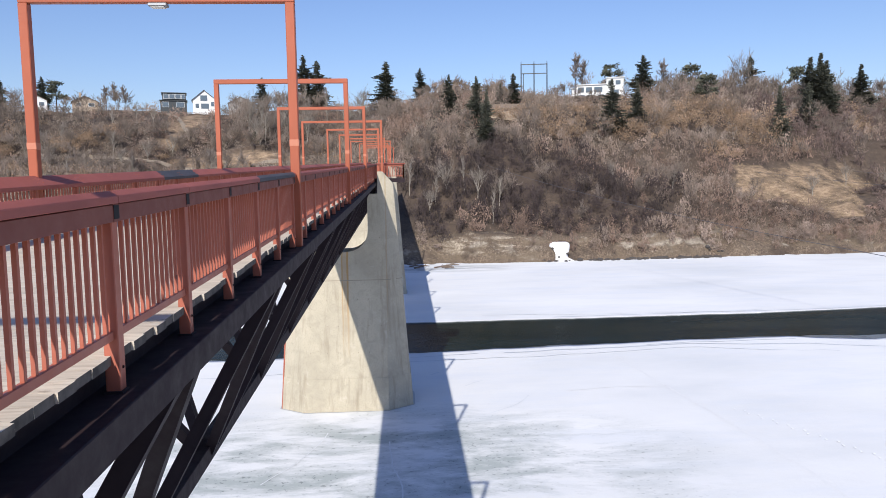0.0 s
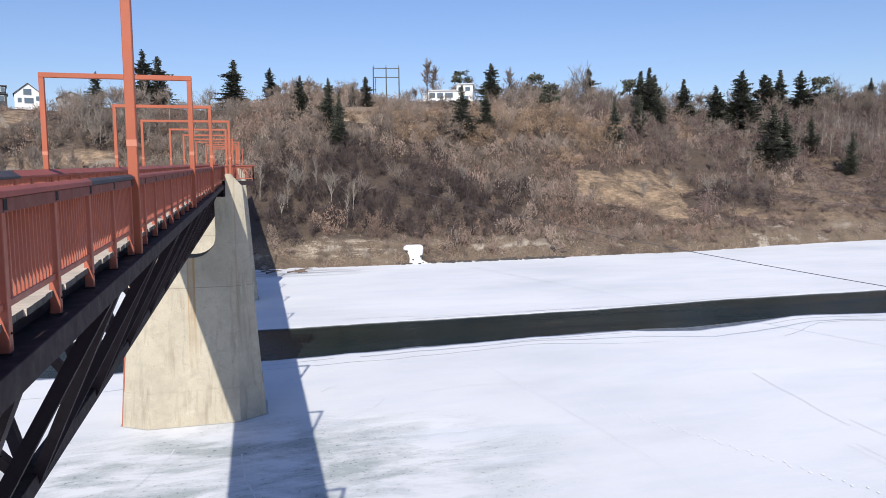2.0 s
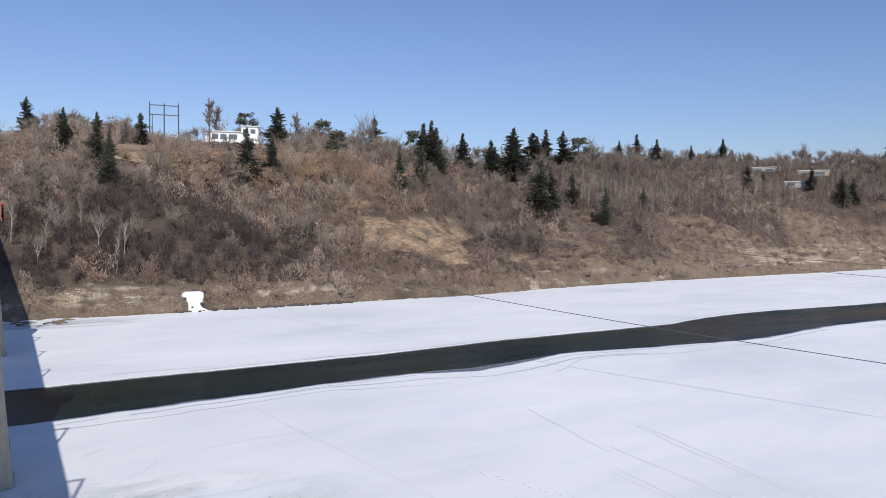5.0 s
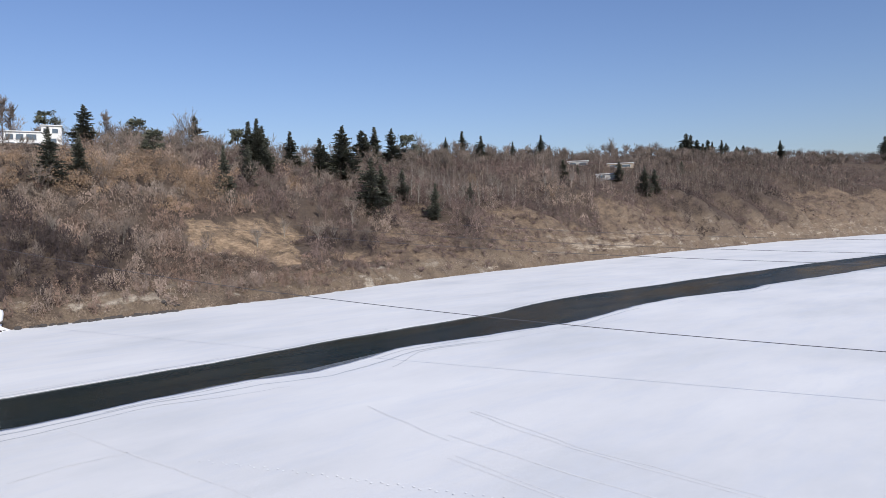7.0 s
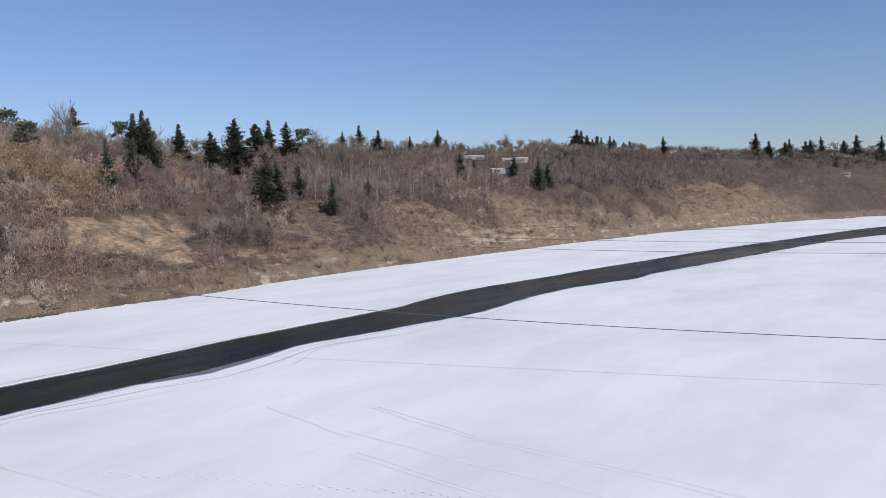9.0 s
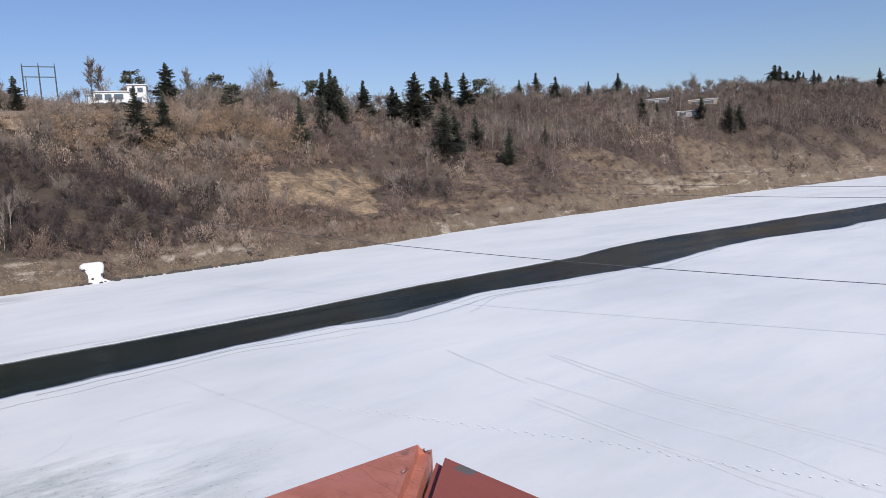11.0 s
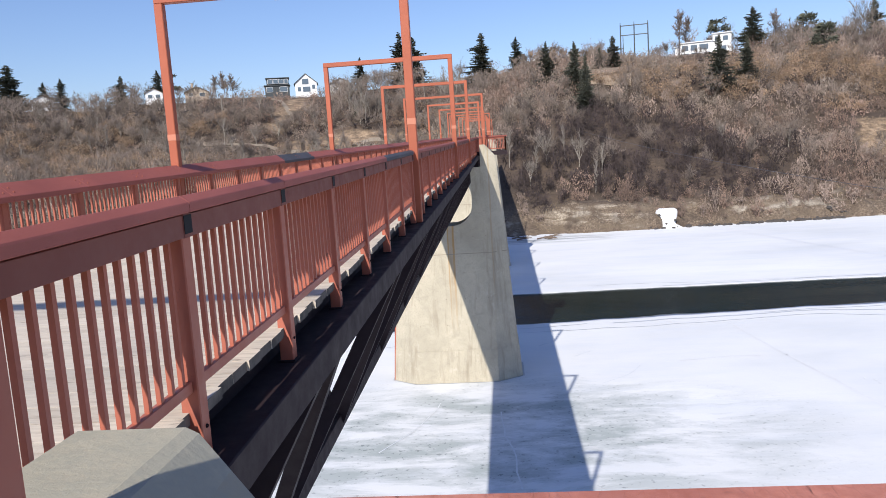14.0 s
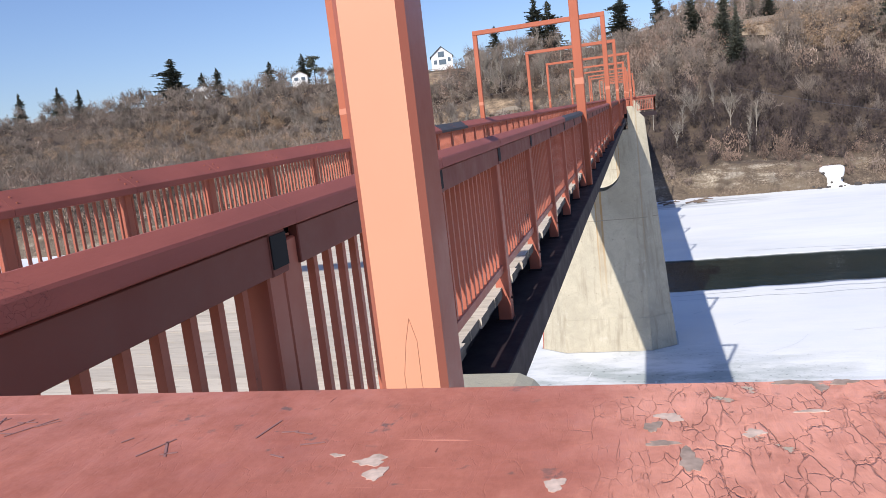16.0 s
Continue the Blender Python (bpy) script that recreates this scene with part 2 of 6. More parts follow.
def concrete_material(name, tint):
    m, nt, b = material(name, 0.88)
    q = position(nt)
    large = noise_tex(nt, q, 0.35, 6, 0.6)
    fine = noise_tex(nt, q, 14, 5, 0.7)
    streak = noise_tex(nt, position(nt, (2.2, 2.2, 0.06)), 1.0, 5, 0.6)
    c = blend(nt, ramp(nt, large, [(0.3, grey(0)), (0.7, grey(1))]), tint, tuple(v * 0.76 for v in tint))
    blot = noise_tex(nt, q, 1.3, 7, 0.66, 0.6)
    c = blend(nt, ramp(nt, blot, [(0.5, grey(0)), (0.72, grey(0.6))]), c, tuple(v * 0.62 for v in tint))
    c = blend(nt, ramp(nt, blot, [(0.28, grey(0.5)), (0.42, grey(0))]), c, (0.60, 0.55, 0.45))
    c = blend(nt, ramp(nt, streak, [(0.53, grey(0)), (0.70, grey(0.7))]), c, (0.27, 0.225, 0.16))
    c = blend(nt, ramp(nt, fine, [(0.50, grey(0)), (0.72, grey(0.6))]), c, (0.27, 0.25, 0.21))
    sep = nt.nodes.new("ShaderNodeSeparateXYZ")
    nt.links.new(q, sep.inputs[0])
    # rust runs below the notch
    for x0, wd, depth in ((-4.32, 0.05, 0.75), (-3.93, 0.07, 0.9), (-4.12, 0.22, 0.3), (-1.1, 0.05, 0.35)):
        d = nt.nodes.new("ShaderNodeMath")
        d.operation = "COMPARE"
        w = nt.nodes.new("ShaderNodeMath")
        w.operation = "MULTIPLY_ADD"
        nt.links.new(noise_tex(nt, position(nt, (0.2, 0.2, 0.5)), 2.0, 3), w.inputs[0])
        w.inputs[1].default_value = 0.10
        nt.links.new(sep.outputs["X"], w.inputs[2])
        nt.links.new(w.outputs[0], d.inputs[0])
        d.inputs[1].default_value = x0 + 0.05
        d.inputs[2].default_value = wd
        fade = nt.nodes.new("ShaderNodeMapRange")
        fade.inputs["From Min"].default_value = 3.6
        fade.inputs["From Max"].default_value = 10.0
        fade.inputs["To Max"].default_value = depth
        nt.links.new(sep.outputs["Z"], fade.inputs["Value"])
        c = blend(nt, blend(nt, 1.0, d.outputs[0], fade.outputs[0], "MULTIPLY"), c, (0.36, 0.215, 0.085))
    g = nt.nodes.new("ShaderNodeNewGeometry")
    up = nt.nodes.new("ShaderNodeSeparateXYZ")
    nt.links.new(g.outputs["True Normal"], up.inputs[0])
    lichen = blend(nt, 1.0, ramp(nt, up.outputs["Z"], [(0.3, grey(0)), (0.5, grey(1))]), ramp(nt, noise_tex(nt, q, 7, 8, 0.75), [(0.36, grey(0.45)), (0.62, grey(1))]), "MULTIPLY")
    c = blend(nt, lichen, c, (0.33, 0.315, 0.25))
    nt.links.new(c, b.inputs["Base Color"])
    bump(nt, b, fine, 0.5, 0.012)
    return m


CONCRETE = concrete_material("pier_concrete", (0.50, 0.445, 0.335))


def plain(name, col, rough=0.7, metal=0.0, var=0.85, scale=3.0):
    m, nt, b = material(name, rough, metal)
    f = noise_tex(nt, position(nt), scale, 5)
    nt.links.new(blend(nt, ramp(nt, f, [(0.3, grey(0)), (0.7, grey(1))]), col, tuple(v * var for v in col)), b.inputs["Base Color"])
    return m


# Flat black for the dark inside of sockets and the shade under caps.
BLACK = plain("black_hole_shade", (0.01, 0.01, 0.011), 0.9)
GALV = plain("galvanised", (0.35, 0.36, 0.37), 0.45, 0.7)


def snow_material():
    m, nt, b = material("river_snow", 0.75)
    q = position(nt)
    sep = nt.nodes.new("ShaderNodeSeparateXYZ")
    nt.links.new(q, sep.inputs[0])
    large = noise_tex(nt, position(nt, (0.03, 0.06, 1)), 1.0, 6, 0.6)
    streak = noise_tex(nt, position(nt, (0.07, 0.26, 1)), 1.0, 8, 0.66, 0.3)
    fine = noise_tex(nt, q, 1.6, 7, 0.65)
    c = ramp(nt, large, [(0.30, (0.61, 0.625, 0.635)), (0.48, (0.715, 0.718, 0.718)), (0.66, (0.775, 0.775, 0.768))])
    c = blend(nt, ramp(nt, streak, [(0.48, grey(0)), (0.70, grey(0.55))]), c, (0.63, 0.66, 0.71))
    # wet grey ice around the piers
    d = nt.nodes.new("ShaderNodeVectorMath")
    d.operation = "DISTANCE"
    mp = nt.nodes.new("ShaderNodeMapping")
    mp.inputs["Scale"].default_value = (0.55, 1.0, 0)
    nt.links.new(q, mp.inputs["Vector"])
    nt.links.new(mp.outputs[0], d.inputs[0])
    d.inputs[1].default_value = (-2.5 * 0.55, 41.0, 0)
    dv = nt.nodes.new("ShaderNodeMath")
    dv.operation = "DIVIDE"
    nt.links.new(d.outputs["Value"], dv.inputs[0])
    dv.inputs[1].default_value = 13.0
    near = ramp(nt, dv.outputs[0], [(0.45, grey(1)), (1.0, grey(0))])
    blot = noise_tex(nt, position(nt, (0.13, 0.34, 1)), 1.0, 9, 0.70, 0.35)
    wet = blend(nt, 1.0, near, ramp(nt, blot, [(0.42, grey(0)), (0.60, grey(0.95))]), "MULTIPLY")
    c = blend(nt, wet, c, (0.36, 0.395, 0.385))
    # a thawed strip along the far shore beside the bridge
    thaw = nt.nodes.new("ShaderNodeVectorMath")
    thaw.operation = "DISTANCE"
    tm = nt.nodes.new("ShaderNodeMapping")
    tm.inputs["Scale"].default_value = (0.05, 0.14, 0)
    nt.links.new(q, tm.inputs["Vector"])
    nt.links.new(tm.outputs[0], thaw.inputs[0])
    thaw.inputs[1].default_value = (6.0 * 0.05, 135.5 * 0.14, 0)
    soak = blend(nt, 1.0, ramp(nt, thaw.outputs["Value"], [(0.3, grey(1)), (1.0, grey(0))]), ramp(nt, noise_tex(nt, position(nt, (0.10, 0.5, 1)), 1.0, 7, 0.66, 0.4), [(0.42, grey(0)), (0.56, grey(0.85))]), "MULTIPLY")
    c = blend(nt, soak, c, (0.30, 0.31, 0.31))
    spots = blend(nt, 1.0, wet, ramp(nt, noise_tex(nt, q, 3.2, 3), [(0.60, grey(0)), (0.66, grey(1))]), "MULTIPLY")
    c = blend(nt, spots, c, (0.20, 0.22, 0.22))
    nt.links.new(c, b.inputs["Base Color"])
    bump(nt, b, fine, 0.25, 0.08)
    b.inputs["Subsurface Weight"].default_value = 0.0
    return m


SNOW = snow_material()


def water_material():
    m, nt, b = material("river_water", 0.12)
    q = position(nt, (0.25, 0.6, 1))
    n = noise_tex(nt, q, 3.0, 6, 0.6, 0.5)
    f = noise_tex(nt, position(nt, (0.05, 0.25, 1)), 1.0, 4)
    nt.links.new(ramp(nt, f, [(0.3, (0.004, 0.010, 0.0085)), (0.7, (0.014, 0.023, 0.019))]), b.inputs["Base Color"])
    b.inputs["IOR"].default_value = 1.33
    bump(nt, b, n, 0.4, 0.08)
    b.inputs["Specular IOR Level"].default_value = 0.06
    gust = noise_tex(nt, position(nt, (0.02, 0.07, 1)), 1.0, 5, 0.6, 0.4)
    nt.links.new(ramp(nt, gust, [(0.35, grey(0.06)), (0.65, grey(0.3))]), b.inputs["Roughness"])
    return m


WATER = water_material()


# ---- mesh helpers ----
def mesh_object(name, me, mat, parent=None, label=""):
    if mat is not None and not me.materials:
        me.materials.append(mat)
    ob = new(name, me)
    if parent is not None:
        ob.parent = parent
    if label:
        ob["label"] = label
    return ob


def part(name, bm, mat, parent, label=""):
    me = bpy.data.meshes.new(name)
    bm.to_mesh(me)
    bm.free()
    return mesh_object(name, me, mat, parent, label)


def empty(name, loc=(0, 0, 0)):
    e = new(name)
    e.location = loc
    return e


def add_box(bm, lo, hi, bevel=0.0):
    g = bmesh.ops.create_cube(bm, size=1.0)
    vs = g["verts"]
    for v in vs:
        v.co = Vector([(lo[i] + hi[i]) / 2 + v.co[i] * (hi[i] - lo[i]) for i in range(3)])
    if bevel > 0:
        es = list({e for v in vs for e in v.link_edges})
        bmesh.ops.bevel(bm, geom=es, offset=bevel, segments=1, affect="EDGES")
    return bm


def box(lo, hi, bevel=0.0):
    return add_box(bmesh.new(), lo, hi, bevel)


def beam_between(bm, a, b, w, h, up=(0, 0, 1)):
    """A bar of width w and height h from a to b."""
    a, b = Vector(a), Vector(b)
    d = (b - a).normalized()
    s = d.cross(Vector(up)).normalized()
    u = s.cross(d)
    vs = []
    for p in (a, b):
        for i, j in ((-1, -1), (1, -1), (1, 1), (-1, 1)):
            vs.append(bm.verts.new(p + s * (i * w / 2) + u * (j * h / 2)))
    for k in range(4):
        bm.faces.new((vs[k], vs[(k + 1) % 4], vs[4 + (k + 1) % 4], vs[4 + k]))
    bm.faces.new(vs[3::-1])
    bm.faces.new(vs[4:])
    return bm


def smooth_shade(ob):
    for p in ob.data.polygons:
        p.use_smooth = True


SLOPE = 0.027
CX = -4.163           # middle of the bridge
XR = -1.945           # railing line
SPAN = 53.4


def line(y):
    """Height of the rail line above the ice at y."""
    return 16.164 + SLOPE * y


def shear(bm):
    for v in bm.verts:
        v.co.z += SLOPE * v.co.y
    return bm


# ---- ground ----
BANK_X = [-1500, -600, -300, -120, -40, 0, 50, 100, 134, 175, 216, 312, 430, 540, 640, 760, 900, 1100, 1400]
BANK_Y = [-80, 95, 125, 136, 140, 142, 144, 146.5, 154, 158, 159, 163, 159, 143, 118, 70, -10, -150, -400]


def bank_samples():
    xs = np.concatenate([np.arange(-1500, -200, 25), np.arange(-200, 640, 4), np.arange(640, 1400, 15)]).astype(float)
    return xs, np.interp(xs, BANK_X, BANK_Y)


def value_noise(x, y, scale, seed):
    """Smooth noise from -1 to 1 on arrays."""
    rng = np.random.RandomState(seed)
    t = rng.rand(64, 64) * 2 - 1
    x, y = x / scale, y / scale
    i, j = np.floor(x).astype(int), np.floor(y).astype(int)
    u, v = x - i, y - j
    u, v = u * u * (3 - 2 * u), v * v * (3 - 2 * v)
    g = lambda a, b: t[a % 64, b % 64]
    return (g(i, j) * (1 - u) + g(i + 1, j) * u) * (1 - v) + (g(i, j + 1) * (1 - u) + g(i + 1, j + 1) * u) * v


def inland(x, y):
    """Distance from the far waterline, positive on the land."""
    bx, by = bank_samples()
    x, y = np.asarray(x, float), np.asarray(y, float)
    out = np.empty(x.shape)
    fx, fy, fo = x.ravel(), y.ravel(), out.ravel()
    for s in range(0, fx.size, 4000):
        d = np.hypot(fx[s:s + 4000, None] - bx[None], fy[s:s + 4000, None] - by[None]).min(axis=1)
        side = np.where(fy[s:s + 4000] > np.interp(fx[s:s + 4000], bx, by), 1.0, -1.0)
        fo[s:s + 4000] = d * side
    return fo.reshape(x.shape)


def ground_height(x, y):
    x, y = np.asarray(x, float), np.asarray(y, float)
    u = inland(x, y) + 1.6 * value_noise(x, y, 9.0, 3) + 0.7 * value_noise(x, y, 3.5, 4)
    steep = np.interp(u, [-30, -4, 0, 1.5, 4, 9, 30, 60, 95, 125, 170, 400, 1500], [-3.5, -2, -0.12, 1.6, 3.6, 5.0, 15, 30.5, 42, 47, 49, 51, 55])
    bench = np.interp(u, [-30, -4, 0, 2, 6, 20, 55, 95, 112, 150, 185, 400, 1500], [-3.5, -2, -0.12, 1.5, 3.5, 8, 14.5, 17.5, 20, 39, 47.5, 51, 55])
    cliff = np.interp(u, [-30, -4, 0, 3, 9, 15, 26, 50, 80, 130, 200, 400, 1500], [-3.5, -2, -0.12, 2.2, 9.0, 13.5, 19, 27, 35, 42, 47, 50, 55])
    a = np.clip((x + 26) / 40, 0, 1)
    c = np.clip((x - 130) / 60, 0, 1)
    z = bench * (1 - a) + steep * a
    z = z * (1 - c) + cliff * c
    z = np.where(z > 0, z * (1 + 0.42 * np.clip((x - 210) / 340, 0, 1)), z)
    k = np.clip(u / (25 - 9 * c), 0, 1) * np.clip((260 - u) / 120, 0.25, 1)
    gully = np.abs(value_noise(x + 0.25 * y, y * 0.25, 42.0, 7)) * 9.0 - 3.4 + c * (np.abs(value_noise(x + 0.3 * y, y * 0.15, 19.0, 12)) * 9.0 - 2.5)
    z = z + k * (gully * (0.35 + 0.65 * c) + 1.6 * value_noise(x, y, 18, 8) + 0.6 * value_noise(x, y, 6, 9))
    foot = np.clip(u / 1.5, 0, 1) * np.clip((13 - u) / 6, 0, 1)
    ribs = 1.5 * np.abs(value_noise(x + 0.2 * y, y * 0.3, 5.5, 14)) + 0.8 * np.abs(value_noise(x, y * 0.5, 2.3, 15)) - 0.75
    z = z + foot * (ribs * (1 + c) + 0.8 * value_noise(x, y, 14, 16))
    ledge = np.exp(-((x - 16) / 11) ** 2) + 0.6 * np.exp(-((x - 52) / 13) ** 2)
    z = z + ledge * 1.7 * np.clip((u - 3.4) / 0.8, 0, 1) * np.clip((14 - u) / 8, 0, 1)
    near = np.clip((-y - 55) / 60, 0, 1)
    return np.where(near > 0, -3.5 + 22 * near * near * (3 - 2 * near) + 0 * z, z)


def grid_mesh(name, xs, ys, zfun):
    gx, gy = np.meshgrid(xs, ys)
    gz = zfun(gx, gy)
    n, m = len(ys), len(xs)
    verts = np.stack([gx, gy, gz], -1).reshape(-1, 3)
    i = np.arange(n * m).reshape(n, m)
    faces = np.stack([i[:-1, :-1], i[:-1, 1:], i[1:, 1:], i[1:, :-1]], -1).reshape(-1, 4)
    me = bpy.data.meshes.new(name)
    me.from_pydata(verts.tolist(), [], faces.tolist())
    for p in me.polygons:
        p.use_smooth = True
    return me


CLEARINGS = ((128, 166, 8, 3.5), (-83, 294, 3.5, 24), (-60, 262, 20, 6), (-40, 232, 16, 4))
# bare grass slopes and clay spurs, in plan
SLOPES = (((83, 184), (80, 172), (83, 168), (92, 167), (97, 159), (104, 161), (111, 171), (117, 180), (119, 186), (113, 184), (108, 186), (95, 186)),
          ((182, 207), (186, 198), (180, 182), (176, 165), (154, 160), (138, 162), (146, 180)),
          ((212, 192), (228, 184), (244, 183), (250, 171), (236, 158), (210, 157), (191, 160), (188, 172)),
          ((276, 186), (332, 191), (336, 182), (344, 168), (326, 161), (238, 158)),
          ((510, 192), (600, 152), (582, 140), (502, 150), (457, 164)),
          ((402, 171), (562, 143), (548, 134), (382, 158)))


def in_polygon(x, y, poly):
    m = np.zeros(len(x), bool)
    for (ax, ay), (bx, by) in zip(poly, poly[1:] + poly[:1]):
        c = ((ay > y) != (by > y)) & (x < (bx - ax) * (y - ay) / (by - ay + 1e-9) + ax)
        m ^= c
    return m


def in_clearing(x, y, grow=1.0):
    m = np.zeros(len(x), bool)
    for cx, cy, rx, ry in CLEARINGS:
        wob = 1 + 0.35 * value_noise(x, y, 7.0, 77)
        m |= ((x - cx) / rx) ** 2 + ((y - cy) / ry) ** 2 < (grow * wob) ** 2
    sway = np.where(x < 128, 0.75, 1.0)
    jx, jy = x + sway * (4.5 * value_noise(x, y, 9.0, 78) + 2 * value_noise(x, y, 3.0, 76)), y + sway * 3.5 * value_noise(x, y, 8.0, 79)
    for poly in SLOPES:
        m |= in_polygon(jx, jy, poly)
    return m


def earth_material():
    m, nt, b = material("hillside_earth", 0.95)
    q = position(nt)
    g = nt.nodes.new("ShaderNodeNewGeometry")
    sepn = nt.nodes.new("ShaderNodeSeparateXYZ")
    nt.links.new(g.outputs["Normal"], sepn.inputs[0])
    sep = nt.nodes.new("ShaderNodeSeparateXYZ")
    nt.links.new(q, sep.inputs[0])
    patch = noise_tex(nt, q, 0.06, 7, 0.62)
    tuft = noise_tex(nt, q, 0.7, 8, 0.7)
    c = ramp(nt, tuft, [(0.3, (0.048, 0.036, 0.028)), (0.55, (0.100, 0.071, 0.050)), (0.8, (0.178, 0.129, 0.086))])
    c = blend(nt, ramp(nt, patch, [(0.45, grey(0)), (0.62, grey(0.75))]), c, (0.066, 0.047, 0.036))
    at = nt.nodes.new("ShaderNodeAttribute")
    at.attribute_name = "grass"
    straw = ramp(nt, blend(nt, 0.5, tuft, noise_tex(nt, position(nt, (0.5, 1.6, 2.2)), 1.0, 7, 0.7)), [(0.36, (0.15, 0.102, 0.066)), (0.5, (0.335, 0.236, 0.150)), (0.64, (0.53, 0.395, 0.262))])
    worn = blend(nt, 1.0, at.outputs["Fac"], ramp(nt, noise_tex(nt, q, 0.22, 7, 0.68), [(0.38, grey(0.15)), (0.60, grey(1.0))]), "MULTIPLY")
    c = blend(nt, worn, c, straw)
    # bare clay where the bank is steep
    grit = noise_tex(nt, q, 2.6, 8, 0.72)
    clay = ramp(nt, grit, [(0.38, (0.065, 0.048, 0.036)), (0.5, (0.152, 0.108, 0.076)), (0.62, (0.31, 0.245, 0.182))])
    pale = ramp(nt, noise_tex(nt, position(nt, (0.16, 0.16, 0.45)), 1.0, 6, 0.6), [(0.56, grey(0)), (0.66, grey(0.7))])
    clay = blend(nt, pale, clay, (0.50, 0.45, 0.37))
    runs = noise_tex(nt, position(nt, (1.5, 0.7, 0.2)), 1.0, 6, 0.65)
    clay = blend(nt, ramp(nt, runs, [(0.48, grey(0)), (0.64, grey(0.75))]), clay, (0.105, 0.078, 0.056))
    strata = noise_tex(nt, position(nt, (0.10, 0.10, 0.55)), 1.0, 7, 0.65, 1.2)
    clay = blend(nt, ramp(nt, strata, [(0.42, grey(0)), (0.60, grey(0.8))]), clay, (0.165, 0.125, 0.085))
    st = ramp(nt, sepn.outputs["Z"], [(0.58, grey(0.6)), (0.78, grey(0))])
    low = nt.nodes.new("ShaderNodeMapRange")
    low.inputs["From Min"].default_value = 4.0
    low.inputs["From Max"].default_value = 6.2
    low.inputs["To Min"].default_value = 1.0
    low.inputs["To Max"].default_value = 0.0
    nt.links.new(sep.outputs["Z"], low.inputs["Value"])
    # pale layers of silt in the cut bank upstream, and the fresh scarp beside the outfall
    for (x0, x1, x2, x3), (z0, z1), cut in (((216, 232, 318, 345), (4.0, 9.5), 0.485), ((6, 12, 22, 30), (2.2, 6.0), 0.50), ((395, 420, 560, 600), (3.0, 11.0), 0.54)):
        layer = ramp(nt, noise_tex(nt, position(nt, (0.10, 0.10, 0.75)), 1.0, 9, 0.72, 0.6), [(cut, grey(0)), (cut + 0.06, grey(0.8))])
        for sock, lo, hi in ((sep.outputs["X"], x0, x1), (sep.outputs["X"], x3, x2), (sep.outputs["Z"], z0 - 1.0, z0), (sep.outputs["Z"], z1 + 2.5, z1)):
            edge = nt.nodes.new("ShaderNodeMapRange")
            edge.inputs["From Min"].default_value = lo
            edge.inputs["From Max"].default_value = hi
            nt.links.new(sock, edge.inputs["Value"])
            layer = blend(nt, 1.0, layer, edge.outputs[0], "MULTIPLY")
        clay = blend(nt, layer, clay, ramp(nt, grit, [(0.36, (0.16, 0.125, 0.09)), (0.5, (0.40, 0.335, 0.255)), (0.64, (0.60, 0.53, 0.43))]))
    bare = blend(nt, 1.0, st, low.outputs[0], "SCREEN")
    bare = blend(nt, 1.0, bare, ramp(nt, noise_tex(nt, q, 0.16, 6), [(0.30, grey(0)), (0.48, grey(1))]), "MULTIPLY")
    c = blend(nt, bare, c, clay)
    nt.links.new(c, b.inputs["Base Color"])
    bump(nt, b, blend(nt, 0.5, tuft, grit), 1.0, 0.6)
    return m


EARTH = earth_material()
gx = np.concatenate([np.arange(-1800, -260, 55), np.arange(-260, -60, 5), np.arange(-60, -8, 2.0), np.arange(-8, 130, 1.0), np.arange(130, 320, 1.8), np.arange(320, 640, 4.0), np.arange(640, 2600, 60)])
gy = np.concatenate([np.arange(-900, -120, 60), np.arange(-120, 40, 20), np.arange(40, 132, 6), np.arange(132, 140, 1.5), np.arange(140, 170, 0.8), np.arange(170, 185, 1.5), np.arange(185, 330, 3.0), np.arange(330, 460, 10), np.arange(460, 2400, 80)])
ground_mesh = grid_mesh("ground", gx, gy, ground_height)
vx, vy = (a.ravel() for a in np.meshgrid(gx, gy))
ground_mesh.attributes.new("grass", "FLOAT", "POINT").data.foreach_set("value", (in_clearing(vx, vy, 1.1) * np.where(vx > 130, 0.42, 1.0)).astype(np.float32))
ground = mesh_object("ground", ground_mesh, EARTH)
tagged(ground, "brown hillside of dry grass and bare clay above the river", "ground", kind="structure")

# ---- river: water with an ice sheet on each side of the open channel ----
CH_X = [-1500, -300, -60, 0, 20, 40, 47, 63, 93, 100, 112, 124, 137, 156, 173, 206, 250, 290, 316, 350, 385, 430, 480, 560, 760, 900, 1200]
CH_NEAR = [-160, 55, 66, 68.8, 70.6, 71.3, 69.0, 73.0, 68.5, 68.3, 70.4, 71.4, 71.3, 66.7, 66.9, 63.3, 59.5, 55.4, 52.4, 44, 33, 22, 10, -10, -70, -130, -350]
CH_FAR = [-140, 72, 82, 84, 83.8, 84.2, 84.6, 86.0, 86.2, 86.6, 89.4, 90.7, 90.6, 88.8, 88.3, 85.7, 83, 77.8, 74.2, 69.8, 65, 59, 47, 28, -30, -85, -310]


def ragged(x, amp, seed):
    z = np.zeros_like(x)
    return amp * (value_noise(x, z, 7.0, seed) + 0.5 * value_noise(x, z, 2.2, seed + 1) + 0.25 * value_noise(x, z, 0.8, seed + 2))


WET_ICE = plain("wet_ice_edge", (0.16, 0.17, 0.17), 0.3)


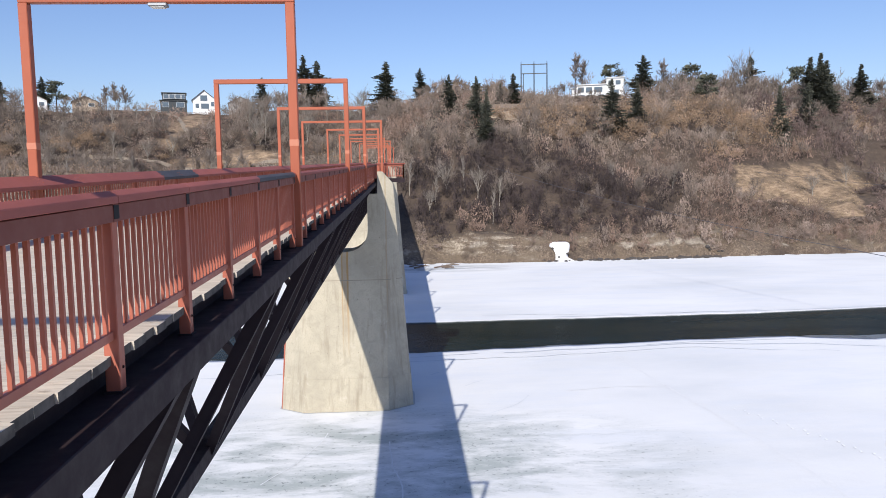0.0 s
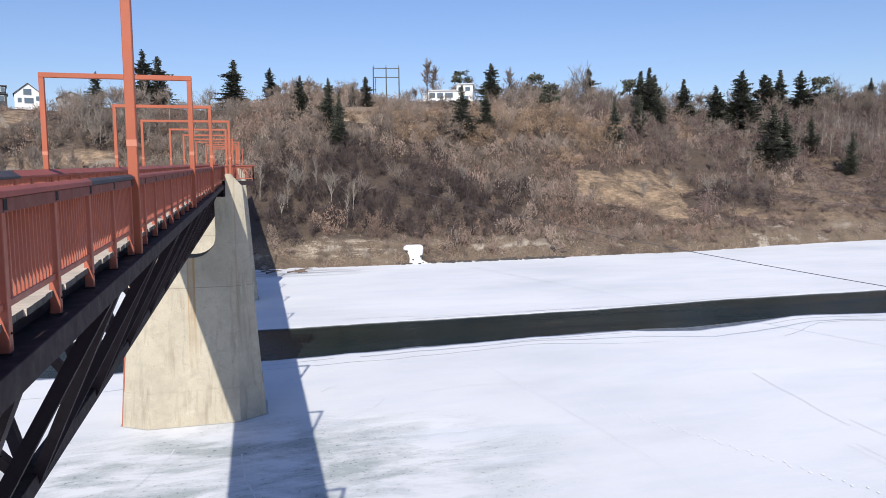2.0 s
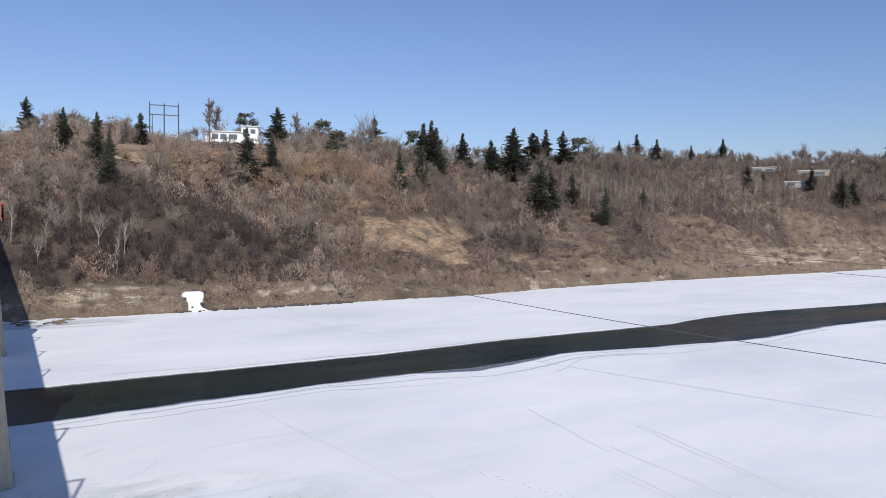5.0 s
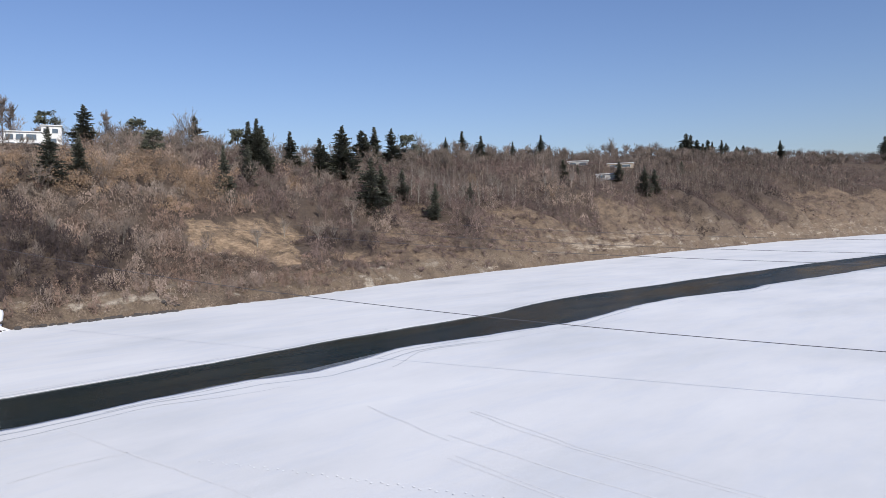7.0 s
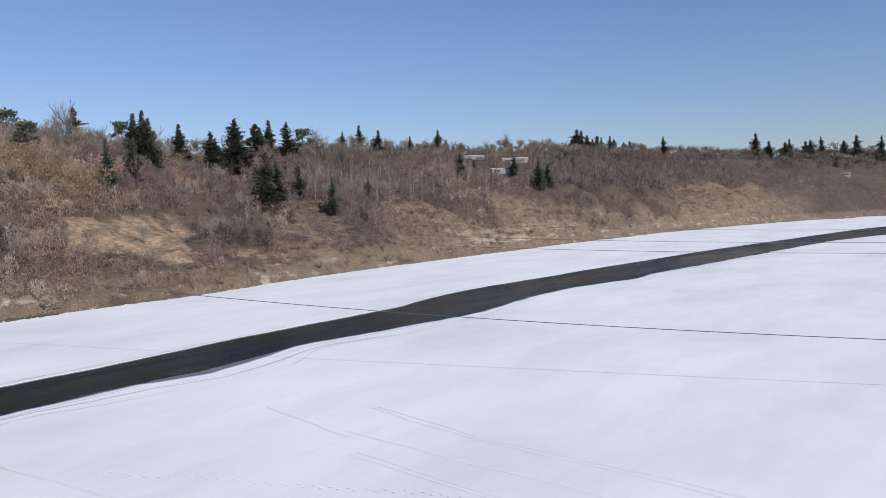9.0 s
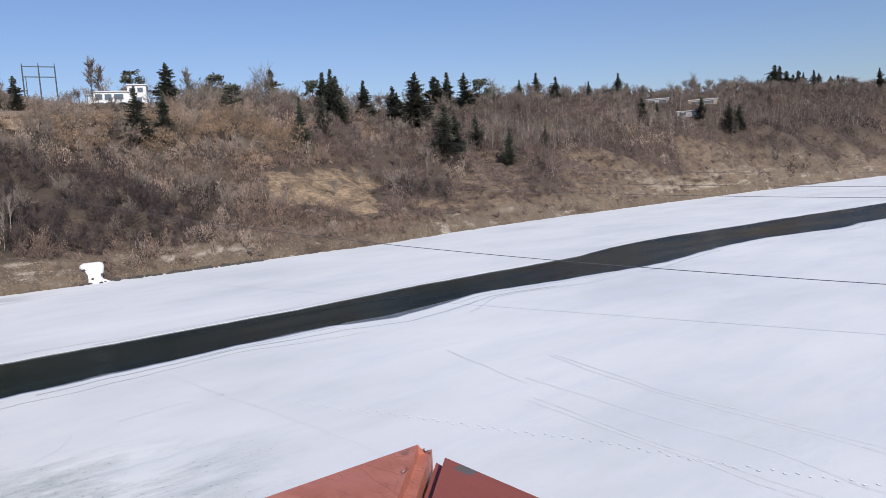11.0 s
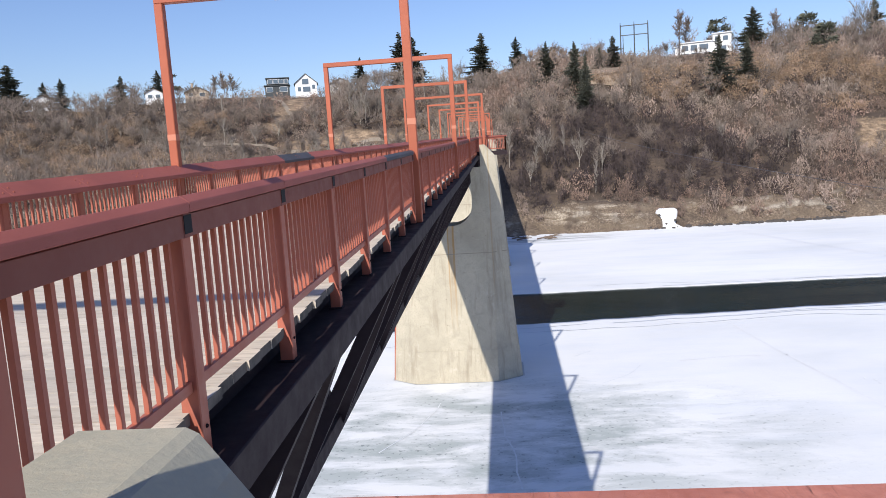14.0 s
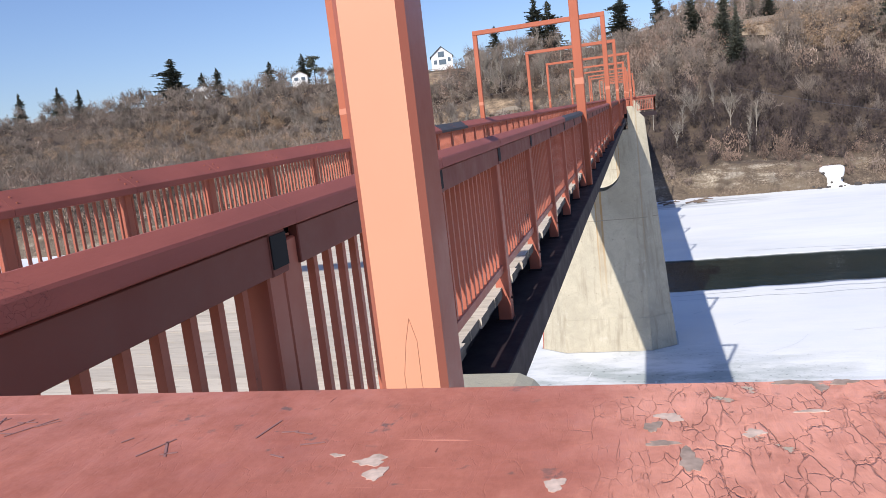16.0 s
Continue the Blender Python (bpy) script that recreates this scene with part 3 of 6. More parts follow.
def ice_sheet(name, near_y, far_y, wall_near, wall_far, label):
    xs = np.concatenate([np.arange(-1500, -100, 50), np.arange(-100, -12, 4), np.arange(-12, 130, 0.8), np.arange(130, 320, 2.0), np.arange(320, 1200, 15)])
    a, b = near_y(xs), far_y(xs)
    rows = np.array([0, 0.004, 0.02, 0.06, 0.14, 0.25, 0.38, 0.5, 0.62, 0.75, 0.86, 0.94, 0.98, 0.996, 1.0])
    n = len(xs)
    verts, faces, walls = [], [], []
    for r in rows:
        y = a + (b - a) * r
        edge = min(r, 1 - r)
        z = 0.012 * value_noise(xs, y, 6.0, 21) * (1 if edge > 0.01 else 0.3)
        verts += np.stack([xs, y, z], -1).tolist()
    k = len(rows)
    for i in range(k - 1):
        for j in range(n - 1):
            faces.append((i * n + j, i * n + j + 1, (i + 1) * n + j + 1, (i + 1) * n + j))
    for use, row, y in ((wall_near, 0, a), (wall_far, k - 1, b)):
        if use:
            s = len(verts)
            verts += np.stack([xs, y, np.full(n, -0.3)], -1).tolist()
            for j in range(n - 1):
                q = (s + j, s + j + 1, row * n + j + 1, row * n + j)
                faces.append(q if row == 0 else q[::-1])
                walls.append(len(faces) - 1)
    me = bpy.data.meshes.new(name)
    me.from_pydata(verts, [], faces)
    for p in me.polygons:
        p.use_smooth = True
    me.materials.append(SNOW)
    me.materials.append(WET_ICE)
    for i in walls:
        me.polygons[i].material_index = 1
    ob = mesh_object(name, me, SNOW)
    return tagged(ob, label, "ice", kind="structure")


ice_sheet("ice_near", lambda x: np.interp(x, [-1500, -300, 0, 400, 700, 1200], [-260, -75, -75, -75, -120, -420]),
          lambda x: np.interp(x, CH_X, CH_NEAR) + ragged(x, 0.35, 31), False, True, "snow-covered river ice with grey wet patches beside the pier")
ice_sheet("ice_far", lambda x: np.interp(x, CH_X, CH_FAR) + ragged(x, 0.22, 41),
          lambda x: np.interp(x, BANK_X, BANK_Y) + 4.0, True, False, "snow-covered river ice along the far bank")
me = bpy.data.meshes.new("water")
me.from_pydata([(-1600, -420, -0.1), (1500, -420, -0.1), (1500, 260, -0.1), (-1600, 260, -0.1)], [], [(0, 1, 2, 3)])
tagged(mesh_object("water", me, WATER), "dark open river water between ice sheets", "water", kind="structure")


def limb(bm, a, b, r0, r1, sides=5):
    """A tapered round bar from a to b."""
    a, b = Vector(a), Vector(b)
    d = (b - a).normalized()
    s = d.orthogonal().normalized()
    t = d.cross(s)
    ra, rb = [], []
    for i in range(sides):
        an = 2 * math.pi * i / sides
        o = s * math.cos(an) + t * math.sin(an)
        ra.append(bm.verts.new(a + o * r0))
        rb.append(bm.verts.new(b + o * r1))
    for i in range(sides):
        j = (i + 1) % sides
        bm.faces.new((ra[i], ra[j], rb[j], rb[i]))
    return bm


# ---- bridge: truss ----
TOP, BOT = -1.215, -5.6      # top of the top chords, middle of the bottom chord, from the rail line
Y0, Y1 = -30.0, 163.0
XCH = -1.935                  # middle of a top chord
bridge = tagged(empty("footbridge_truss", (CX, 0, 16)), "dark brown steel truss of triangular section carrying the footbridge", "bridge")
bridge_base = Matrix.Translation((-CX, 0, -16))


def bridge_part(name, bm, mat, label=""):
    ob = part(name, shear(bm), mat, bridge, label)
    ob.matrix_parent_inverse = bridge_base
    return ob


Z = 16.164
for sx in (1, -1):
    xc = CX + sx * (XCH - CX)
    bm = box((xc - 0.185, Y0, Z + TOP - 0.25), (xc + 0.185, Y1, Z + TOP), 0.008)
    bridge_part("top_chord", bm, CHORD)
    xs = CX + sx * 2.02
    bm = box((xs - 0.05, Y0, Z + TOP - 0.02), (xs + 0.05, Y1, Z - 1.06), 0.0)
    bridge_part("edge_stringer", bm, CHORD)
bm = box((CX - 0.17, Y0, Z + BOT - 0.17), (CX + 0.17, Y1, Z + BOT + 0.17), 0.01)
bridge_part("bottom_chord", bm, CHORD)
for xs in (-1.0, 0.0, 1.0):
    bridge_part("stringer", box((CX + xs - 0.06, Y0, Z - 1.35), (CX + xs + 0.06, Y1, Z - 1.06)), CHORD)
PITCH = SPAN / 10
k0, k1 = -5, 30
for k in range(k0, k1):
    yt = 1.65 + PITCH * k
    bridge_part("cross_beam", box((CX - 2.05, yt - 0.09, Z - 1.42), (CX + 2.05, yt + 0.09, Z - 1.12)), CHORD)
    for sx in (1, -1):
        xt = CX + sx * 2.16
        for dy in (-0.5, 0.5):
            bm = beam_between(bmesh.new(), (xt, yt + dy * 0.22, Z + TOP - 0.2), (CX + sx * 0.1, yt + dy * (PITCH - 0.2), Z + BOT), 0.2, 0.2, up=(0, 1, 0))
            bridge_part("diagonal", bm, CHORD)
    bm = beam_between(bmesh.new(), (CX - 2.0, yt, Z - 1.38), (CX + 2.0, yt + PITCH, Z - 1.38), 0.09, 0.09)
    bridge_part("brace", bm, CHORD)

# ---- bridge: railing panels ----
PITCH_RAIL = 1.64
Y_POST = 4.939


def cap_piece(y0, y1):
    """Timber cap: a ridge, sloping far down towards the deck."""
    bm = bmesh.new()
    prof = ((0.085, 0.057), (0.085, 0.106), (0.034, 0.143), (-0.185, -0.028), (-0.185, -0.095), (-0.150, -0.100), (-0.02, 0.057))
    ends = [[bm.verts.new((px, py, pz)) for px, pz in prof] for py in (y0, y1)]
    bm.faces.new(ends[0])
    bm.faces.new(ends[1][::-1])
    for i in range(len(prof)):
        j = (i + 1) % len(prof)
        bm.faces.new((ends[0][i], ends[1][i], ends[1][j], ends[0][j]))
    bmesh.ops.recalc_face_normals(bm, faces=bm.faces[:])
    bmesh.ops.bevel(bm, geom=[ed for ed in bm.edges if abs(ed.verts[0].co.y - ed.verts[1].co.y) > 0.9 * (y1 - y0)], offset=0.005, segments=1, affect="EDGES")
    return bm


def railing_panel(mat_cap, joined, name_label):
    """Panel from the post at y = 0 to the next; x = 0 is the railing line, z = 0 the middle of the fascia."""
    e = empty("railing_panel")
    L = PITCH_RAIL
    bm = box((-0.05, -0.05, TOP), (0.05, 0.05, 0.02), 0.006)
    part("post", shear(bm), RED, e)
    part("base_plate", shear(box((-0.062, -0.062, TOP), (0.064, 0.062, TOP + 0.018))), CHORD, e)
    part("post_bolt", shear(limb(bmesh.new(), (0.045, 0.0, TOP + 0.17), (0.058, 0.0, TOP + 0.17), 0.013, 0.011, 6)), CHORD, e)
    part("bracket", shear(box((0.036, -0.046, -0.066), (0.066, 0.046, 0.056), 0.003)), RED_SHADED, e)
    part("socket", shear(box((0.060, -0.044, -0.046), (0.069, 0.044, 0.046))), BLACK, e, "dark square socket in the rail")
    part("cap", shear(cap_piece(0.003, L - 0.003)), mat_cap, e)
    for by in (0.10, L - 0.10):
        for bx in (-0.05, -0.12):
            bz = 0.143 + (bx - 0.034) * 0.781
            part("bolt", shear(limb(bmesh.new(), (bx, by, bz - 0.01), (bx - 0.006, by, bz + 0.008), 0.013, 0.009, 6)), RED, e)
    # Black strip in the gap below the cap, standing for its shade.
    part("cap_gap_shade", shear(box((-0.035, 0.0, 0.02), (0.0, L, 0.059))), BLACK, e)
    part("fascia", shear(box((0.03, 0.045, -0.064), (0.062, L - 0.045, 0.050), 0.003)), RED_SHADED, e)
    part("bottom_rail", shear(box((-0.022, 0.05, -0.850), (0.022, L - 0.05, -0.79), 0.004)), RED, e)
    n = 13
    if joined:
        bm = bmesh.new()
        for i in range(1, n + 1):
            y = L * i / (n + 1)
            add_box(bm, (-0.013, y - 0.013, -0.8), (0.013, y + 0.013, -0.02))
        ob = part("picket_infill", shear(bm), RED, e)
        ob["kind"] = "stuff"
    else:
        bm = shear(box((-0.013, -0.013, -0.8), (0.013, 0.013, -0.02)))
        first = part("picket", bm, RED, e)
        first.location = (0, L / (n + 1), SLOPE * L / (n + 1))
        for i in range(2, n + 1):
            o = mesh_object("picket", first.data, None, e)
            o.location = (0, L * i / (n + 1), SLOPE * L * i / (n + 1))
    tagged(e, name_label, "railing", "railing panels along the bridge")
    return e


PANEL_LABEL = "red painted steel railing panel with square pickets and wooden cap"
near_panel = railing_panel(CAP, False, PANEL_LABEL)
near_grey = railing_panel(CAP_GREY, False, "red steel railing panel with a bare weathered grey cap")
far_panel = railing_panel(CAP, True, PANEL_LABEL)
used = set()
JOINT_GAP = 0.09      # the railing is cut over the pier
for side in (1, -1):
    for k in range(-18, 96):
        y = Y_POST + PITCH_RAIL * k
        x = CX + side * (XR - CX)
        grey_cap = (side == 1 and k in (3, 4)) or (side == -1 and k in (9, 10))
        src = near_grey if grey_cap else (near_panel if -6 < k < 26 else far_panel)
        if k <= -3:
            y -= JOINT_GAP
        m = pose(x, y, line(y))
        if side == -1:
            m = m @ Matrix.Diagonal((-1, 1, 1, 1))
        if src in used:
            o = copy_thing(src, m)
        else:
            used.add(src)
            o = src
        o.matrix_basis = m
        if k == -2:
            for c in list(o.children):
                if c.name.startswith(("socket", "bracket")):
                    bpy.data.objects.remove(c)
            g = -JOINT_GAP
            part("post", shear(box((-0.05, g - 0.05, TOP), (0.05, g + 0.038, 0.02), 0.006)), RED, o)
            part("bracket", shear(box((0.036, g - 0.046, -0.066), (0.066, g + 0.046, 0.056), 0.003)), RED_SHADED, o)
            part("socket", shear(box((0.060, g - 0.044, -0.046), (0.069, g + 0.044, 0.046))), BLACK, o, "dark square socket in the rail")
            part("cap", shear(cap_piece(g - 0.002, 0.002)), CAP, o)

# ---- bridge: portal frames ----
LENS = plain("lamp_lens", (0.7, 0.7, 0.66), 0.3)
# This salmon mixes fading with the sunlight on the near post's front.
FADED_SUNLIT = painted_steel("faded_sunlit_paint", (0.74, 0.355, 0.225), (0.42, 0.17, 0.11), 0.5, 0.70, 6.0)
PATCH = painted_steel("patch_paint", (0.55, 0.22, 0.14), (0.4, 0.15, 0.1), 0.5)
def portal_frame(x_half, top, lamp, label, paint=None):
    """A frame at y = 0, z from the rail line."""
    e = empty("portal_frame")
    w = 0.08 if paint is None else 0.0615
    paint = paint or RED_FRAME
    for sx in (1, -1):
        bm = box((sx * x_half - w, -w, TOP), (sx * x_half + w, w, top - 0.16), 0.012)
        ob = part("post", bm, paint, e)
        # Sunlit and shaded sides in colour: salmon faces the sun, red elsewhere.
        if paint is FADED_SUNLIT:
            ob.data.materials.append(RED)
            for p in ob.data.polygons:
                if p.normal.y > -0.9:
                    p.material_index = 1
        if paint is FADED_SUNLIT:
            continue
        bm = box((sx * x_half - w - 0.004, -w - 0.004, 0.60), (sx * x_half + w + 0.004, w + 0.004, 0.72), 0.006)
        part("paint_patch", bm, PATCH, e, "lighter repainted band round the post")
    part("beam", box((-x_half - w, -w, top - 0.16), (x_half + w, w, top), 0.012), paint, e)
    if lamp:
        bm = box((-0.16, -0.09, top - 0.22), (0.16, 0.09, top - 0.164), 0.01)
        ob = part("lamp", bm, GALV, e, "grey flat floodlight under the beam")
        bm = box((-0.12, -0.07, top - 0.245), (0.12, 0.07, top - 0.222), 0.01)
        lens = part("lens", bm, LENS, ob)
    return tagged(e, label, "portal frame", "portal frames over the bridge")


FRAME_LABEL = "slender red steel portal frame standing over the footbridge"
TOPZ = 3.275
fr = portal_frame(2.2845, TOPZ, False, FRAME_LABEL)
fr_lamp = portal_frame(2.2845, TOPZ, True, "slender red steel portal frame with a lamp under its beam")
fr_near = portal_frame(2.8455, TOPZ + 0.03, False, "wide red steel portal frame on the pier, faded salmon on the sunlit post faces", FADED_SUNLIT)
fr_pier = portal_frame(2.86, TOPZ + 0.03, False, "wide red steel portal frame standing on the concrete pier")
first = {}
for y in [13.377 + 13.373 * k for k in range(11)] + [1.0, 54.25, 107.5, 160.5]:
    pier_frame = y in (1.0, 54.25, 107.5, 160.5)
    if not pier_frame and min(abs(y - p) for p in (54.25, 107.5, 160.5)) < 3:
        continue
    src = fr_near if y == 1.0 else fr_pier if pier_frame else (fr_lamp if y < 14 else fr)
    m = pose(CX, y, line(y))
    if src in first:
        copy_thing(src, m)
    else:
        first[src] = 1
        src.matrix_basis = m

HAIR = plain("hairline_crack", (0.44, 0.19, 0.115), 0.8)
near_post = fr_near
for run in (((-1.310, 16.160), (-1.320, 16.120), (-1.330, 16.060), (-1.330, 16.020), (-1.330, 15.990)), ((-1.310, 16.160), (-1.300, 16.120), (-1.300, 16.080), (-1.300, 16.040), (-1.290, 15.990))):
    bm = bmesh.new()
    prev = None
    for x, z in run:
        ring = [bm.verts.new((x - CX + 0.0005 * math.cos(a), -0.0620, z - line(1.0) + 0.0005 * math.sin(a))) for a in (0, 2.1, 4.2)]
        for v, a in zip(ring, (0, 2.1, 4.2)):
            v.co.y += 0.0006 * math.cos(a)
        if prev:
            for j in range(3):
                bm.faces.new((prev[j], prev[(j + 1) % 3], ring[(j + 1) % 3], ring[j]))
        prev = ring
    part("paint_crack", bm, HAIR, near_post, "hairline crack in the salmon paint")

# ---- piers ----
RING_SHADE = plain("ring_shade", (0.44, 0.455, 0.45), 0.35, 0, 0.8, 1.5)
JOINT = plain("concrete_joint", (0.29, 0.25, 0.19), 0.9)


def pier(yp):
    """Concrete pier with a rounded notch for the truss, battered sides and a raised horn on each side."""
    zt = line(yp)
    e = tagged(empty("bridge_pier", (CX, yp, 0)), "tall stained concrete bridge pier with a rounded notch for the truss", "pier", "piers in the river")
    tip, shelf, bottom = zt - 0.44, zt - 2.05, zt - 6.2

    def thick(z):
        return 2.85 - 2.0 * z / tip

    def nose(z):
        return 4.78 - 1.12 * z / 16.3
    pts = [(3.06, -1.0), (2.89, tip), (2.50, tip), (2.50, shelf), (1.75, shelf)]
    r = 1.5
    for i in range(9):
        a = math.pi / 2 * i / 8
        pts.append((1.75 - r + r * math.cos(a), bottom + r - r * math.sin(a)))
    outline = pts + [(-x, z) for x, z in reversed(pts)]
    bm = bmesh.new()
    rings = [[bm.verts.new((x, s * thick(z), z)) for x, z in outline] for s in (-1, 1)]
    n = len(outline)
    for i in range(1, n - 2):
        bm.faces.new((rings[0][i], rings[0][i + 1], rings[1][i + 1], rings[1][i]))
    bm.faces.new(rings[0])
    bm.faces.new(rings[1][::-1])
    for sx, foot, top in ((1, 0, 1), (-1, n - 1, n - 2)):
        zs = zt - 1.32
        na = [bm.verts.new((sx * nose(-1.0), s * thick(-1.0) * 0.56, -1.0)) for s in (-1, 1)]
        nb = [bm.verts.new((sx * nose(zs), s * thick(zs) * 0.56, zs)) for s in (-1, 1)]
        for k in (0, 1):
            bm.faces.new((rings[k][foot], na[k], nb[k], rings[k][top]))
        bm.faces.new((na[0], na[1], nb[1], nb[0]))
        bm.faces.new((rings[0][top], nb[0], nb[1], rings[1][top]))
    bmesh.ops.recalc_face_normals(bm, faces=bm.faces[:])
    soft = [ed for ed in bm.edges if ed.calc_length() > 0.2 and len(ed.link_faces) == 2 and ed.calc_face_angle(0) > 0.35 and max(v.co.z for v in ed.verts) > shelf]
    bmesh.ops.bevel(bm, geom=soft, offset=0.025, segments=1, affect="EDGES")
    bmesh.ops.triangulate(bm, faces=[f for f in bm.faces if len(f.verts) > 4])
    part("shaft", bm, CONCRETE, e)
    # plinth course at the foot and shallow pour joints across the faces
    def collar(z0, z1, proud, name, mat):
        bm = bmesh.new()
        loops = []
        for z in (z0, z1):
            t, p = thick(z) + proud, proud
            loops.append([bm.verts.new(q) for q in ((-3.04, -t, z), (3.04, -t, z), (nose(z) + p, -t * 0.56, z), (nose(z) + p, t * 0.56, z), (3.04, t, z), (-3.04, t, z), (-nose(z) - p, t * 0.56, z), (-nose(z) - p, -t * 0.56, z))])
        for i in range(8):
            j = (i + 1) % 8
            bm.faces.new((loops[0][i], loops[0][j], loops[1][j], loops[1][i]))
        bm.faces.new(loops[0][::-1])
        bm.faces.new(loops[1])
        part(name, bm, mat, e)
    collar(-0.9, 2.35, 0.035, "plinth", CONCRETE)
    collar(9.35, 9.40, 0.006, "pour_joint", JOINT)
    # rows of form-tie holes in the faces
    bm = bmesh.new()
    for z in (4.2, 6.1, 8.0, 10.6, 12.4):
        for sx in (-2.5, -1.3, -0.5, 0.9, 1.7, 2.6):
            if z > bottom - 0.3 and abs(sx) < 2.4:
                continue
            t = thick(z) + 0.002
            add_box(bm, (sx - 0.03, -t - 0.004, z - 0.03), (sx + 0.03, -t + 0.02, z + 0.03))
    ob = part("tie_holes", bm, JOINT, e)
    ob["kind"] = "stuff"
    # grey ring laid on the ice, its colour standing for shade at the foot
    bm = bmesh.new()
    lo = []
    for p in (-0.3, 0.16):
        t = thick(0) + p
        lo.append([bm.verts.new((x, y, 0.0155)) for x, y in ((-3.04, -t), (3.04, -t), (nose(0) + p, -t * 0.56), (nose(0) + p, t * 0.56), (3.04, t), (-3.04, t), (-nose(0) - p, t * 0.56), (-nose(0) - p, -t * 0.56))])
    for i in range(8):
        bm.faces.new((lo[0][i], lo[1][i], lo[1][(i + 1) % 8], lo[0][(i + 1) % 8]))
    part("shade_ring", bm, RING_SHADE, e, "grey ring on the ice round the foot, painted as its shade")
    part("pipe", limb(bmesh.new(), (-nose(0) - 0.05, -thick(0) * 0.56 - 0.03, -0.5), (-nose(13) - 0.05, -thick(13) * 0.56 - 0.03, 13.0), 0.055, 0.055, 8), RED, e, "thin red pipe up the edge of the pier")
    for sx in (1, -1):
        bm = box((sx * 2.12 - 0.22, -0.3, shelf), (sx * 2.12 + 0.22, 0.3, zt + TOP - 0.25), 0.01)
        part("bearing", bm, CHORD, e)
    return e


for yp in (1.0, 54.25, 107.5):
    pier(yp)

# ---- lookouts on the piers ----
def lookout(x0, x1, y0, y1, zt, front, cap_mat, label):
    """A small platform with a railing on three sides. front: the y of the short railing towards the pier horn."""
    e = tagged(empty("lookout", (x0, y0, zt)), label, "lookout")
    inv = Matrix.Translation((-x0, -y0, -zt))

    def add(name, bm, mat, lab=""):
        ob = part(name, bm, mat, e, lab)
        ob.matrix_parent_inverse = inv
        return ob
    add("slab", box((x0 - 0.1, y0 - 0.05, zt - 1.10), (x1 - 0.04, y1 + 0.0, zt - 0.99), 0.01), PLANK if cap_mat is CAP_NEAR else CHORD)
    add("edge_beam", box((x1 - 0.16, y0 - 0.04, zt - 1.30), (x1 - 0.02, y1 + 0.0, zt - 1.104), 0.01), CHORD)
    add("edge_beam", box((x0 - 0.1, y0 - 0.04, zt - 1.30), (x1 - 0.16, y0 + 0.1, zt - 1.104), 0.01), CHORD)
    c = 0.12

    def plan(pts, z0, z1):
        bm = bmesh.new()
        lo = [bm.verts.new((px, py, z0)) for px, py in pts]
        hi = [bm.verts.new((px, py, z1)) for px, py in pts]
        bm.faces.new(lo[::-1])
        bm.faces.new(hi)
        for i in range(len(pts)):
            j = (i + 1) % len(pts)
            bm.faces.new((lo[i], lo[j], hi[j], hi[i]))
        bmesh.ops.recalc_face_normals(bm, faces=bm.faces[:])
        es = [ed for ed in bm.edges if ed.verts[0].co.z > z0 + 0.01 or ed.verts[1].co.z > z0 + 0.01]
        bmesh.ops.bevel(bm, geom=es, offset=0.006, segments=2, affect="EDGES")
        return bm
    w = 2 * c
    add("cap", plan([(x0 + 0.08, y1), (x1 + 0.009, y1), (x1 - w + 0.009, y1 - w), (x0 + 0.08, y1 - w)], zt + 0.058, zt + 0.133), cap_mat)
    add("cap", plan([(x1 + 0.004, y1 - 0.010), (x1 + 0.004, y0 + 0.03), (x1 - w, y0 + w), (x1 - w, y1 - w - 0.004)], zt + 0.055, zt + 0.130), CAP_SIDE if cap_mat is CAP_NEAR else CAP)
    add("cap", plan([(x0 + 0.08, y0), (x1, y0), (x1 - w + 0.012, y0 + w), (x0 + 0.08, y0 + w)], zt + 0.058, zt + 0.133), CAP)
    sides = (((x0 + 0.2, y1 - c), (x1 - c, y1 - c)), ((x1 - c, y0 + c), (x1 - c, y1 - c)), ((x0 + 0.2, y0 + c), (x1 - c, y0 + c)))
    for (ax, ay), (bx, by) in sides:
        L = math.hypot(bx - ax, by - ay)
        for px, py in ((ax, ay), (bx, by)):
            add("post", box((px - 0.045, py - 0.045, zt - 1.0), (px + 0.045, py + 0.045, zt + 0.057), 0.005), RED)
        dx, dy = (bx - ax) / L, (by - ay) / L
        wx, wy = 0.016 + abs(dx) * 0, 0.016
        add("fascia", beam_between(bmesh.new(), (ax + dx * 0.05, ay + dy * 0.05, zt), (bx - dx * 0.05, by - dy * 0.05, zt), 0.03, 0.11), RED)
        add("bottom_rail", beam_between(bmesh.new(), (ax + dx * 0.05, ay + dy * 0.05, zt - 0.82), (bx - dx * 0.05, by - dy * 0.05, zt - 0.82), 0.04, 0.045), RED)
        n = int(L / 0.12)
        for i in range(1, n):
            px, py = ax + dx * L * i / n, ay + dy * L * i / n
            add("picket", box((px - 0.012, py - 0.012, zt - 0.81), (px + 0.012, py + 0.012, zt - 0.04)), RED)
    return e


near_lookout = lookout(-1.85, 0.292, -2.4, 0.23, 16.164, 0, CAP_NEAR, "railed lookout platform with cracked red timber caps beside the pier")
lookout(-1.85, 0.40, 55.2, 57.6, line(56.4), 0, CAP, "railed lookout platform on the far pier of the footbridge")

